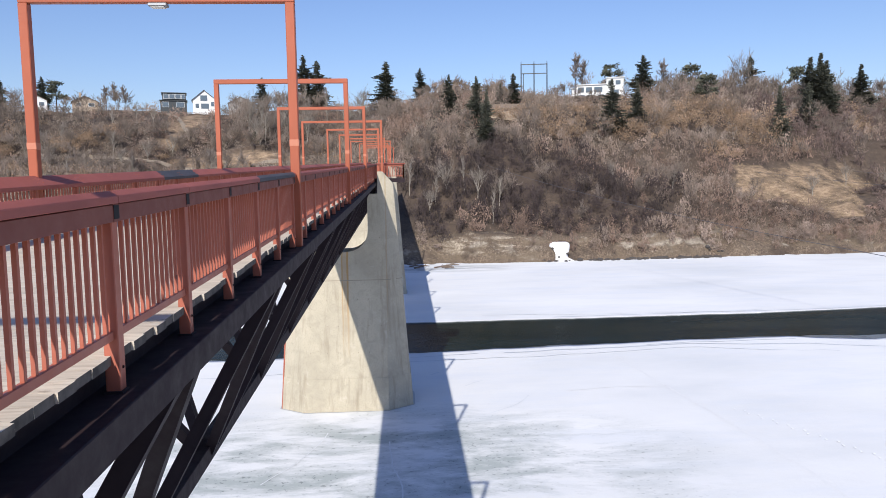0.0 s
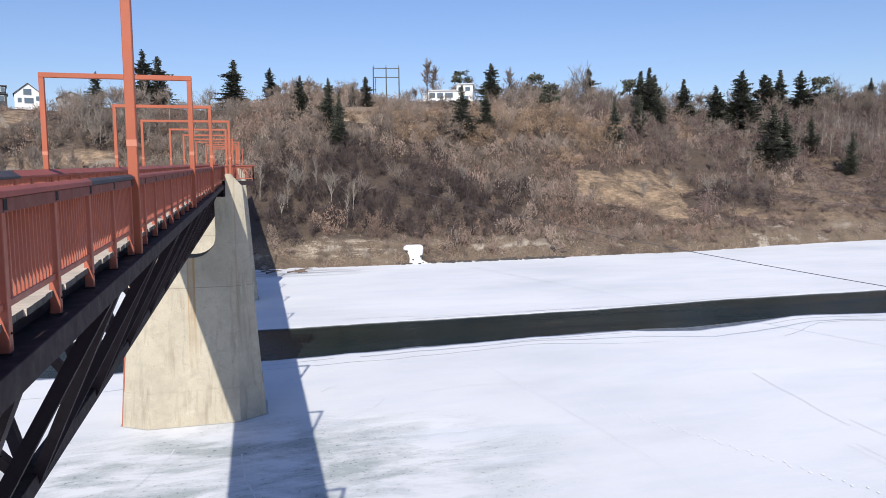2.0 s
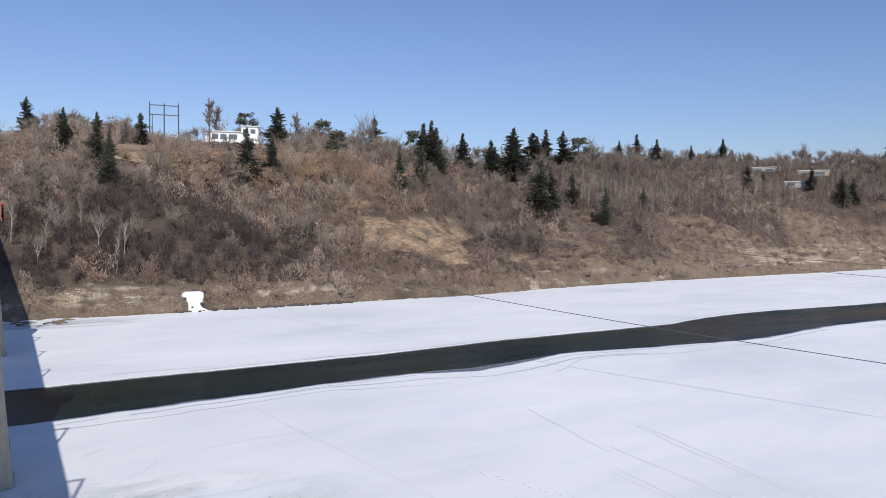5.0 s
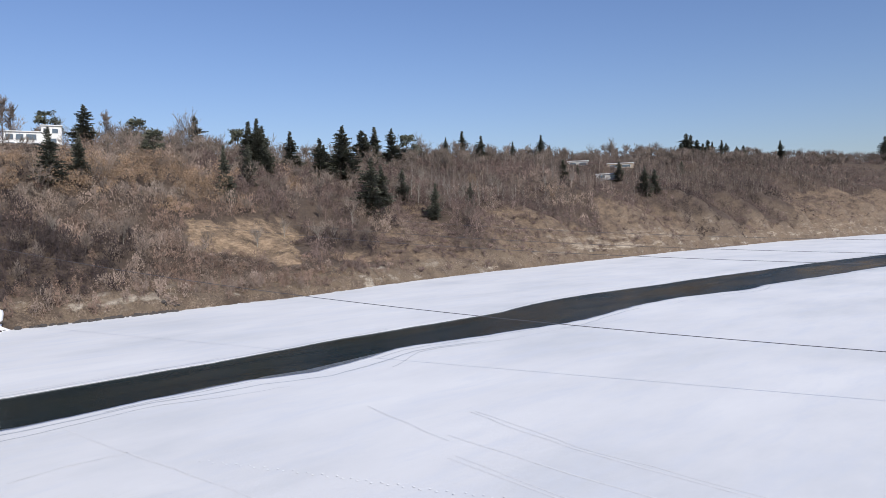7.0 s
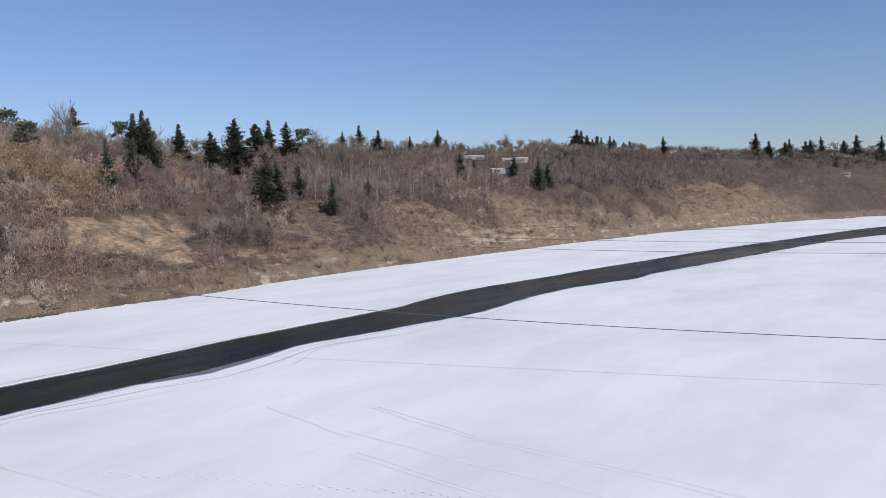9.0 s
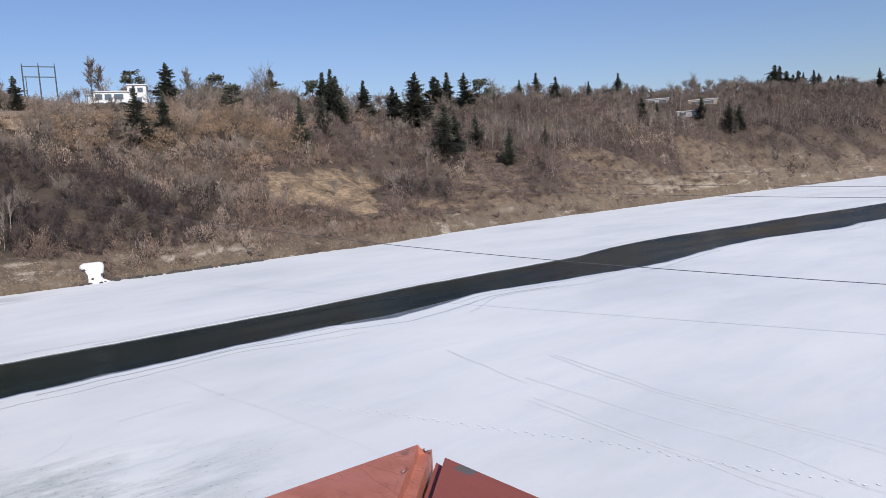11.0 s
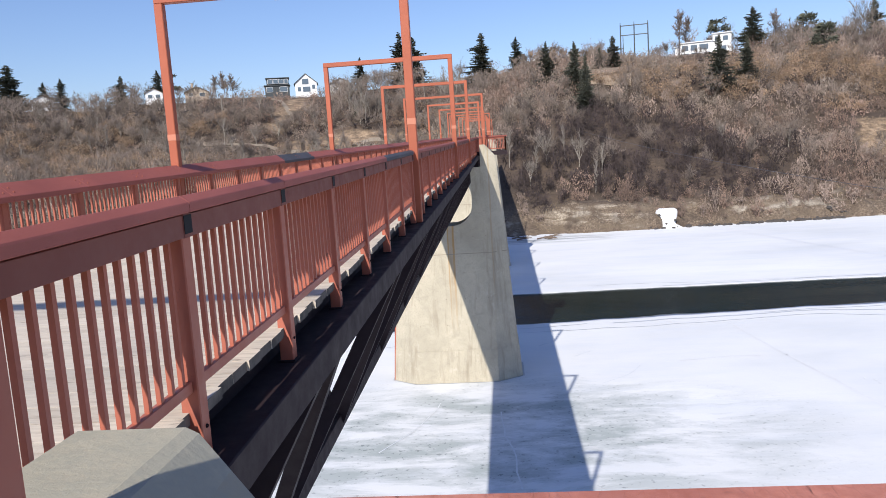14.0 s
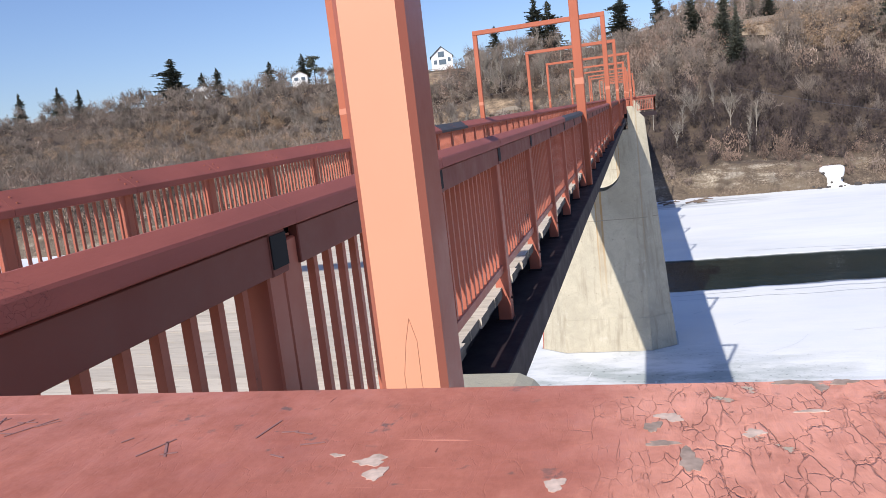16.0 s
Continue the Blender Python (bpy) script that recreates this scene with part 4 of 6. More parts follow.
# patches where the paint of the near cap has come away
BARE_PALE = plain("bare_pale_wood", (0.66, 0.50, 0.41), 0.8, 0, 0.55, 160.0)
BARE_GREY = plain("bare_grey_wood", (0.42, 0.31, 0.25), 0.85, 0, 0.5, 150.0)
rc = random.Random(17)
for x, y, rx, ry, mat in ((-0.903, 0.173, 0.010, 0.008, BARE_PALE), (-0.912, 0.160, 0.006, 0.010, BARE_GREY), (-0.864, 0.152, 0.008, 0.006, BARE_PALE),
                          (-0.833, 0.179, 0.013, 0.0022, BARE_PALE), (-0.821, 0.214, 0.0045, 0.011, BARE_GREY), (-0.808, 0.221, 0.010, 0.006, BARE_GREY),
                          (-0.748, 0.223, 0.014, 0.004, BARE_GREY), (-0.724, 0.224, 0.010, 0.005, BARE_PALE), (-0.764, 0.168, 0.0035, 0.008, BARE_PALE),
                          (-0.735, 0.171, 0.008, 0.011, BARE_GREY), (-0.727, 0.178, 0.006, 0.006, BARE_PALE), (-0.700, 0.167, 0.009, 0.009, BARE_GREY), (-0.681, 0.175, 0.010, 0.003, BARE_PALE),
                          (-0.611, 0.228, 0.012, 0.0025, BARE_PALE), (-1.053, 0.118, 0.013, 0.008, BARE_PALE), (-1.046, 0.104, 0.007, 0.012, BARE_PALE), (-1.075, 0.124, 0.006, 0.003, BARE_PALE),
                          (-0.896, 0.122, 0.008, 0.016, BARE_GREY), (-0.908, 0.140, 0.013, 0.004, BARE_GREY), (-0.956, 0.096, 0.008, 0.008, BARE_PALE), (-0.833, 0.222, 0.016, 0.006, BARE_GREY)):
    bm = bmesh.new()
    n = 26
    p1, p2, p3 = (rc.uniform(0, 6.28) for i in range(3))
    top = 16.2971 + rc.uniform(0, 0.0003)
    lo, hi = [], []
    for i in range(n):
        a = 6.2832 * i / n
        k = 0.66 * (1 + 0.22 * math.sin(2 * a + p1) + 0.20 * math.sin(3 * a + p2) + 0.12 * math.sin(7 * a + p3) + 0.09 * rc.uniform(-1, 1))
        px_, py_ = x + rx * k * math.cos(a), min(y + ry * k * math.sin(a), 0.2295)
        lo.append(bm.verts.new((px_, py_, 16.2965)))
        hi.append(bm.verts.new((px_, py_, top)))
    bm.faces.new(hi)
    for i in range(n):
        bm.faces.new((lo[i], lo[(i + 1) % n], hi[(i + 1) % n], hi[i]))
    ob = part("bare_patch", bm, mat, near_lookout, "bare weathered wood where paint has flaked off")
    ob.matrix_parent_inverse = Matrix.Translation((1.85, 2.4, -16.164))

PEN = plain("pen_ink", (0.29, 0.145, 0.13), 0.7)
mark = tagged(empty("pen_marks", (-1.34, 0.158, 16.2972)), "dark unreadable pen strokes scribbled on the timber cap", "graffiti")
for dx, dy, L, an in ((-0.066, 0.000, 0.036, 70), (-0.056, 0.002, 0.036, -60), (-0.046, 0.002, 0.034, 72), (-0.036, 0.004, 0.038, 62), (-0.028, 0.002, 0.034, -68), (-0.016, 0.004, 0.036, 64), (-0.006, 0.006, 0.034, -62), (-0.009, -0.002, 0.014, 8),
                      (0.008, 0.002, 0.034, 66), (0.014, 0.012, 0.016, 4), (0.012, -0.006, 0.016, -6), (0.026, 0.004, 0.034, 60), (0.034, 0.010, 0.016, 40), (-0.020, -0.022, 0.022, 76), (-0.012, -0.014, 0.014, 4), (-0.012, -0.028, 0.016, 0),
                      (0.146, -0.026, 0.026, 66), (0.154, -0.028, 0.024, -58), (0.160, -0.034, 0.010, 20), (0.206, 0.000, 0.026, 82), (0.222, -0.004, 0.010, 10), (0.232, -0.006, 0.012, -12), (0.118, -0.016, 0.008, 60), (0.244, -0.020, 0.014, 15), (0.230, -0.036, 0.010, -20)):
    ob = part("stroke", box((-L * 0.5, -0.0007, 0), (L * 0.5, 0.0007, 0.0003)), PEN, mark)
    ob.matrix_basis = pose(dx, dy, 0, 0, 0, an)


# ---- plants ----
def soup_mesh(name, tris, mat, tone=None):
    """A mesh from an array of triangles (n, 3, 3)."""
    n = len(tris)
    me = bpy.data.meshes.new(name)
    me.vertices.add(n * 3)
    me.vertices.foreach_set("co", tris.astype(np.float32).ravel())
    me.loops.add(n * 3)
    me.loops.foreach_set("vertex_index", np.arange(n * 3, dtype=np.int32))
    me.polygons.add(n)
    me.polygons.foreach_set("loop_start", np.arange(0, n * 3, 3, dtype=np.int32))
    me.polygons.foreach_set("loop_total", np.full(n, 3, dtype=np.int32))
    me.update(calc_edges=True)
    if tone is not None:
        me.attributes.new("tone", "FLOAT", "FACE").data.foreach_set("value", tone.astype(np.float32))
    me.materials.append(mat)
    return me


def unit(v):
    return v / (np.linalg.norm(v, axis=-1, keepdims=True) + 1e-9)


def blades(rng, base, tip, width):
    """Thin triangles from base to tip, turned at random."""
    d = unit(tip - base)
    s = unit(np.cross(d, rng.normal(size=d.shape))) * (np.asarray(width).reshape(-1, 1) / 2)
    return np.stack([base - s, base + s, tip], 1)


def twig_material(name, a, b, toned=True):
    m, nt, bs = material(name, 0.9)
    g = nt.nodes.new("ShaderNodeNewGeometry")
    patch = noise_tex(nt, position(nt), 0.09, 3)
    at = nt.nodes.new("ShaderNodeAttribute")
    at.attribute_name = "tone"
    tn = ramp(nt, at.outputs["Fac"], [(0.0, grey(0.48)), (0.45, grey(0.85)), (0.8, grey(1.1)), (1.0, grey(1.38))])
    c = blend(nt, ramp(nt, g.outputs["Random Per Island"], [(0.0, grey(0.2)), (1.0, grey(0.85))]), a, b)
    if toned:
        c = blend(nt, 1.0, c, tn, "MULTIPLY")
    c = blend(nt, ramp(nt, patch, [(0.35, grey(0)), (0.7, grey(0.55))]), c, tuple(v * 0.62 for v in a))
    nt.links.new(c, bs.inputs["Base Color"])
    return m


TWIG_GREY = twig_material("grey_twigs", (0.42, 0.322, 0.258), (0.228, 0.173, 0.14))
TWIG_WILLOW = twig_material("willow_twigs", (0.258, 0.184, 0.158), (0.128, 0.092, 0.082))
TWIG_ASH = twig_material("ash_twigs", (0.365, 0.298, 0.24), (0.20, 0.16, 0.13))
TWIG_DARK = twig_material("dark_twigs", (0.090, 0.065, 0.061), (0.041, 0.030, 0.029))
TWIG_RED = twig_material("red_twigs", (0.36, 0.248, 0.19), (0.198, 0.136, 0.106))
TWIG_PALE = twig_material("pale_twigs", (0.29, 0.25, 0.21), (0.17, 0.142, 0.12), False)
TWIG_TREE = twig_material("tree_twigs", (0.27, 0.22, 0.185), (0.145, 0.115, 0.098), False)
TWIG_WOODS = twig_material("woods_twigs", (0.31, 0.25, 0.205), (0.165, 0.13, 0.108))
TWIG_ASPEN = twig_material("aspen_twigs", (0.22, 0.17, 0.14), (0.115, 0.088, 0.075))
LEAF_TAN = twig_material("dry_oak_leaves", (0.43, 0.295, 0.188), (0.255, 0.173, 0.117))
GRASS_DRY = twig_material("dry_grass", (0.50, 0.375, 0.215), (0.28, 0.20, 0.115))
NEEDLE = twig_material("spruce_needles", (0.150, 0.152, 0.108), (0.064, 0.068, 0.052), False)
NEEDLE_PINE = twig_material("pine_needles", (0.125, 0.13, 0.088), (0.058, 0.064, 0.046), False)
BARK = plain("dark_bark", (0.11, 0.088, 0.072), 0.95)
PALE_BARK = plain("pale_bark", (0.33, 0.295, 0.25), 0.9)


def shrub_proto(rng, n):
    """Blades of a bare shrub of radius and height 1, made of rounded heads: base, tip, relative width."""
    k = 7
    an = rng.rand(k) * 6.283
    rr = np.sqrt(rng.rand(k)) * 0.62
    heads = np.stack([np.cos(an) * rr, np.sin(an) * rr, 0.42 + 0.34 * rng.rand(k) - 0.2 * rr], -1)
    size = 0.24 + 0.16 * rng.rand(k)
    pick = rng.randint(0, k, n)
    u = unit(rng.normal(size=(n, 3)) + np.array([0, 0, 0.2]))
    q = heads[pick] + u * (size[pick] * rng.rand(n) ** 0.4)[:, None]
    loose = rng.rand(n) < 0.22                    # low twigs that fill the skirt
    q[loose] = np.stack([rng.normal(size=n) * 0.42, rng.normal(size=n) * 0.42, 0.05 + 0.4 * rng.rand(n)], -1)[loose]
    d = unit(u * 0.55 + np.array([0, 0, 0.22]) + rng.normal(size=(n, 3)) * 0.55)
    ln = (0.07 + 0.12 * rng.rand(n))[:, None]
    base, tip = q - d * ln * 0.6, q + d * ln * 0.4
    m = n // 16                                   # a few stems from the root
    base[:m] = rng.normal(size=(m, 3)) * np.array([0.12, 0.12, 0.03])
    tip[:m] = q[:m]
    wd = 0.55 + 0.9 * rng.rand(n)
    wd[:m] *= 0.55
    return base, tip, wd


def place_blades(rng, protos, x, y, h, w, wide):
    """Copies of blade sets standing on the ground, joined into one array of triangles."""
    k = len(x)
    c = np.stack([x, y, ground_height(x, y)], -1)
    pick = rng.randint(0, len(protos), k)
    base = np.stack([p[0] for p in protos])[pick]
    tip = np.stack([p[1] for p in protos])[pick]
    wd = np.stack([p[2] for p in protos])[pick]
    an = rng.rand(k) * 6.283
    ca, sa = np.cos(an)[:, None], np.sin(an)[:, None]

    def put(v):
        vx, vy = v[..., 0] * ca - v[..., 1] * sa, v[..., 0] * sa + v[..., 1] * ca
        return np.stack([vx * w[:, None], vy * w[:, None], v[..., 2] * h[:, None]], -1) + c[:, None]
    return blades(rng, put(base).reshape(-1, 3), put(tip).reshape(-1, 3), (wd * np.broadcast_to(np.asarray(wide, float).reshape(-1, 1), wd.shape)).ravel())


def bushes(rng, x, y, h, w, n, wide=0.075):
    protos = [shrub_proto(rng, n) for i in range(10)]
    return place_blades(rng, protos, x, y, h, w, wide)


def leaf_clumps(rng, x, y, h, w, n, size=0.34):
    z = ground_height(x, y)
    k = len(x)
    c = np.stack([x, y, z], -1)
    lobes = unit(rng.normal(size=(k, 7, 3))) * 0.62
    pick = rng.randint(0, 7, size=(k, n))
    p = lobes[np.arange(k)[:, None], pick] + rng.normal(size=(k, n, 3)) * 0.24
    q = c[:, None] + p * np.stack([w, w, h * 0.42], -1)[:, None] + np.array([0, 0, 0.58]) * h[:, None, None]
    b = q.reshape(-1, 3)
    a = rng.normal(size=b.shape) * size
    e = rng.normal(size=b.shape) * size * 0.7
    return np.stack([b - a * 0.5, b + a * 0.5, b + e], 1)


def stuff(name, tris, mat, label, category, n=1, tone=None):
    """n: how many neighbouring triangles make one plant, which has one tone."""
    rt2 = np.random.RandomState(len(tris) % 997)
    n = np.asarray(n)
    if n.ndim == 0:
        n = np.full(-(-len(tris) // int(n)), int(n))
    tone = np.repeat(rt2.rand(len(n)) if tone is None else tone, n)[:len(tris)]
    ob = mesh_object(name, soup_mesh(name, tris, mat, tone), mat)
    return tagged(ob, label, category, kind="stuff")


rs = np.random.RandomState(11)


def scatter(x0, x1, y0, y1, step):
    gx, gy = np.meshgrid(np.arange(x0, x1, step), np.arange(y0, y1, step))
    gx = gx.ravel() + rs.uniform(-0.5, 0.5, gx.size) * step * 1.1
    gy = gy.ravel() + rs.uniform(-0.5, 0.5, gy.size) * step * 1.1
    return gx, gy


bx, by = scatter(-150, 290, 138, 330, 3.0)
fx, fy = scatter(290, 760, 60, 420, 4.0)
lx, ly = scatter(-420, -150, 100, 400, 4.2)
qx, qy = scatter(760, 1300, -200, 420, 7.5)
px, py = np.concatenate([bx, fx, lx, qx]), np.concatenate([by, fy, ly, qy])
far = np.concatenate([np.zeros(len(bx)), np.ones(len(fx)), np.ones(len(lx)), np.full(len(qx), 2)])
pu = inland(px, py)
dens = value_noise(px, py, 16, 51) + 0.6 * value_noise(px, py, 5.5, 52)
lowest = np.where(px > 26, 2.3, 3.6) + 1.8 * value_noise(px, py, 8, 50) + 2.6 * np.exp(-((px - 15) / 8) ** 2)
keep = (pu > lowest) & (pu < 190) & (dens > -1.0)
clear = in_clearing(px, py)
tongue = clear & (px > 130) & (value_noise(px + 0.35 * py, py * 0.3, 13, 57) > -0.2)
keep &= ~clear | tongue | ((rs.rand(len(px)) < np.where(px > 360, 0.85, 0.62)) & (px > 130))
keep &= ~((px > 135) & (pu < 5) & (rs.rand(len(px)) < 0.3))
keep &= ~((px > -112) & (px < -30) & (py > 225) & (py < 300) & (rs.rand(len(px)) < 0.15))
keep &= ~((np.abs(px - CX) < 5.5) & (py < 172))
keep &= ~((pu > 140) & (rs.rand(len(px)) < 0.45))
px, py, pu, far, clear = px[keep], py[keep], pu[keep], far[keep], (clear & ~tongue)[keep]
kind = value_noise(px, py, 26, 61) + 0.7 * value_noise(px, py, 8, 62) + 0.35 * rs.normal(size=len(px))


HOUSE_PLOTS = ((76, 278, 13, 30), (-91, 328, 13, 12), (-152, 321, 6, 14), (-134, 325, 6, 12), (366, 255, 7, 50), (398, 246, 8, 45), (352, 226, 6, 36), (768, 120, 9, 45), (18, 303, 5, 45), (31, 300, 5, 45))


def on_plot(x, y):
    """The strips of lawn between a house and the brow of the hill."""
    m = np.zeros(len(x), bool)
    for hx, hy, half, deep in HOUSE_PLOTS:
        r = math.hypot(hx, hy)
        ux, uy = hx / r, hy / r
        s, t = x * ux + y * uy, np.abs(x * uy - y * ux)
        m |= (t < half) & (s > r - deep) & (s < r + 4)
    return m


def spot(cx, cy, rx, ry):
    return np.exp(-(((px - cx) / rx) ** 2 + ((py - cy) / ry) ** 2))


dark_zone = 1.3 * spot(28, 167, 30, 20) + 0.8 * spot(430, 190, 90, 26) + 0.7 * spot(128, 172, 20, 12) + 0.8 * spot(350, 178, 14, 12) + 0.55 * spot(184, 176, 9, 12)
oak_zone = 1.35 * spot(80, 204, 46, 15) + 1.0 * spot(-150, 240, 140, 60) + 0.45 * spot(56, 178, 18, 14)
size = 0.55 + 0.8 * rs.rand(len(px)) ** 1.4
plot = on_plot(px, py)
low_zone = (px > -112) & (px < -30) & (py > 225) & (py < 262)
front = in_clearing(px, py + 5.0) | in_clearing(px, py + 9.0)
hh = (3.6 + 2.6 * rs.rand(len(px))) * size * np.where(clear, np.where(px > 360, 0.6, 0.42), 1) * np.where((px > 5) & (px < 50) & (py > 235), 0.6, 1) * np.where((py > 240) & (py < 290) & ((np.abs(px - 0.186 * py) < 8) | (np.abs(px - 0.273 * py) < 12)), 0.5, 1) * np.where((py > 226) & (py < 286) & (np.abs(px - 0.273 * py) < 15), 0.35, 1) * np.where(front & (px > 0) & ~clear, 0.4, 1) * np.where(pu > 125, 0.75, 1) * np.where(pu < 10, 0.7, 1) * np.choose(far.astype(int), [1, 1.15, 1.5]) * np.where(low_zone, 0.35, 1) * np.where(plot, 0.28, 1)
ww = (2.0 + 1.6 * rs.rand(len(px))) * size * np.where(pu < 10, 0.7, np.where(clear, 0.62, 1)) * np.choose(far.astype(int), [1, 1.55, 2.8])
reach = np.hypot(px, py)
is_dark = dark_zone + 0.35 * kind > 0.55
is_oak = ~is_dark & (oak_zone * 0.62 + 0.5 * value_noise(px, py, 9, 66) + 0.12 * kind > 0.55)
is_willow = ~is_dark & ~is_oak & (px + 14 * value_noise(px, py, 15, 69) > 108) & (kind < 0.55)
is_pale = ~is_dark & ~is_oak & ~is_willow & (kind + 0.3 * value_noise(px, py, 12, 68) > np.where(px < -14, 0.05, np.where((px < 105) & (py > 192), 0.2, 9)))
is_red = ~is_dark & ~is_oak & ~is_pale & ~is_willow & (kind < -0.2)
is_grey = ~is_dark & ~is_oak & ~is_red & ~is_pale & ~is_willow
for name, sel, mat, label in (("dark_brush", is_dark, TWIG_DARK, "dense dark brown bare brush on the hillside"),
                              ("red_brush", is_red, TWIG_RED, "reddish bare willow brush on the hillside"),
                              ("willow_brush", is_willow, TWIG_WILLOW, "mauve-brown bare willow brush on the upstream slope"),
                              ("pale_brush", is_pale, TWIG_ASH, "pale ash-grey bare brush on the lower hill"),
                              ("grey_brush", is_grey, TWIG_GREY, "grey-brown bare brush covering the hillside")):
    out, per, tones = [], [], []
    for lo_d, hi_d, n, wd in ((0, 200, 215, 0.175), (200, 300, 125, 0.22), (300, 480, 74, 0.28), (480, 2000, 30, 0.52)):
        s = sel & (reach >= lo_d) & (reach < hi_d)
        out.append(bushes(rs, px[s], py[s], hh[s], ww[s], n, wd))
        per.append(np.full(int(s.sum()), n))
        tones.append(np.clip(0.5 + 0.30 * value_noise(px[s], py[s], 6.5, 81) + 0.22 * value_noise(px[s], py[s], 22, 82) + 0.27 * rs.normal(size=int(s.sum())), 0, 1))
    stuff(name, np.concatenate(out), mat, label, "brush", np.concatenate(per), np.concatenate(tones))
s = is_oak
stuff("oak_leaves", leaf_clumps(rs, px[s], py[s], hh[s] * 1.2, ww[s] * 1.0, 300, 0.21), LEAF_TAN, "tan dry leaves held on low oak scrub", "brush", 300)
stuff("oak_brush", bushes(rs, px[s], py[s], hh[s] * 1.3, ww[s], 40, 0.085), TWIG_GREY, "grey branches of the oak scrub", "brush", 40)


# low shrubs along the foot of the bank
sx1, sy1 = scatter(26, 142, 140, 172, 2.0)
su = inland(sx1, sy1)
m = (su > 1.9 + 1.1 * value_noise(sx1, sy1, 5, 58)) & (su < 15) & (rs.rand(len(sx1)) < 0.62) & ~in_clearing(sx1, sy1)
sx1, sy1 = sx1[m], sy1[m]
k = len(sx1)
stuff("shore_brush", bushes(rs, sx1, sy1, rs.uniform(1.3, 3.0, k), rs.uniform(0.7, 1.6, k), 90, 0.10), TWIG_RED, "low reddish brush along the foot of the bank", "brush", 90)

sx1, sy1 = scatter(132, 345, 150, 205, 2.1)
su = inland(sx1, sy1)
m = (su > 2.2) & (su < 46) & in_clearing(sx1, sy1) & (value_noise(sx1 + 0.4 * sy1, sy1 * 0.4, 9, 59) + 0.5 * rs.rand(len(sx1)) > 0.12)
sx1, sy1 = sx1[m], sy1[m]
k = len(sx1)
stuff("spur_brush", bushes(rs, sx1, sy1, rs.uniform(0.8, 2.2, k), rs.uniform(0.8, 1.7, k), 60, 0.17), TWIG_WILLOW, "low mauve-brown brush on the eroded spurs", "brush", 60)


# ---- leafless trees ----
def tree_lines(rng, form):
    """Limbs (p, q, r0, r1) and twigs (p, q, width) of a leafless tree 1 m tall."""
    limbs, twigs = [], []
    up = np.array([0, 0, 1.0])

    def shoot(p, d, L, r0, lift, wob, segs=3):
        pts = [p]
        for i in range(segs):
            d = unit(d + up * lift + rng.normal(size=3) * wob)
            pts.append(pts[-1] + d * L / segs)
        for i in range(segs):
            limbs.append((pts[i], pts[i + 1], r0 * (1 - 0.26 * i), r0 * (0.74 - 0.26 * i)))
        return pts

    def on(pts, f):
        k = min(int(f * (len(pts) - 1)), len(pts) - 2)
        g = f * (len(pts) - 1) - k
        return pts[k] + (pts[k + 1] - pts[k]) * g, unit(pts[k + 1] - pts[k])

    def fan(d, angle):
        s = unit(np.cross(d, rng.normal(size=3)))
        return unit(d * math.cos(angle) + s * math.sin(angle))

    trunk_h, nmain, open_main, len_main, nsub, len_sub, lift = {
        "round": (0.34, 7, 0.62, 0.50, 6, 0.26, 0.16), "vase": (0.26, 6, 0.42, 0.60, 6, 0.27, 0.10),
        "aspen": (0.88, 12, 0.85, 0.20, 4, 0.10, 0.30), "poplar": (0.85, 18, 0.36, 0.26, 3, 0.13, 0.25)}[form]
    trunk = shoot(np.array([0, 0, -0.05]), up, trunk_h + 0.05, 0.0125 if form in ("round", "vase") else 0.0085, 0.05, 0.05)
    tall = form in ("aspen", "poplar")
    for i in range(nmain):
        f = 0.32 + 0.66 * (i + rng.rand()) / nmain if tall else rng.uniform(0.6, 1.0)
        p, d = on(trunk, min(f, 0.999))
        L = len_main * rng.uniform(0.7, 1.15) * (1.25 - 0.75 * f if tall else 1)
        main = shoot(p, fan(d, open_main * rng.uniform(0.5, 1.2)), L, 0.0038 if tall else 0.0065, lift, 0.10)
        for j in range(nsub):
            p2, d2 = on(main, rng.uniform(0.3, 0.999))
            sub = shoot(p2, fan(d2, rng.uniform(0.3, 0.8)), len_sub * rng.uniform(0.6, 1.2), 0.0026, 0.14, 0.14, 2)
            for k in range(5):
                p3, d3 = on(sub, rng.uniform(0.2, 0.999))
                e3 = unit(fan(d3, rng.uniform(0.2, 0.8)) + up * 0.2)
                q3 = p3 + e3 * len_sub * rng.uniform(0.4, 0.8)
                twigs.append((p3, q3, 1.5))
                for t in range(4 if not tall else 3):
                    g = rng.uniform(0.2, 1.0)
                    b = p3 + (q3 - p3) * g
                    twigs.append((b, b + unit(fan(e3, rng.uniform(0.15, 0.7)) + up * 0.25) * len_sub * rng.uniform(0.3, 0.6), 1.0))
    top = max(t[1][2] for t in twigs)
    return [(a / top, b / top, c, d) for a, b, c, d in limbs], [(a / top, b / top, w) for a, b, w in twigs]


def bare_tree(seed, form, twig, bark, label, fine=0.0085, stout=1.0):
    """A leafless tree 1 m tall, to be scaled: trunk with limbs, and a crown of fine twigs."""
    r = np.random.RandomState(seed)
    e = empty("bare_tree")
    limbs, twigs = tree_lines(r, form)
    bm = bmesh.new()
    for a, b, r0, r1 in limbs:
        limb(bm, a, b, r0 * stout, r1 * stout, 5 if r0 > 0.005 else 3)
    part("trunk", bm, bark, e)
    base, tip = np.array([t[0] for t in twigs]), np.array([t[1] for t in twigs])
    mesh_object("crown", soup_mesh("crown", blades(r, base, tip, np.array([t[2] for t in twigs]) * fine), twig), twig, e)
    return tagged(e, label, "bare tree", "leafless trees on the hillside")


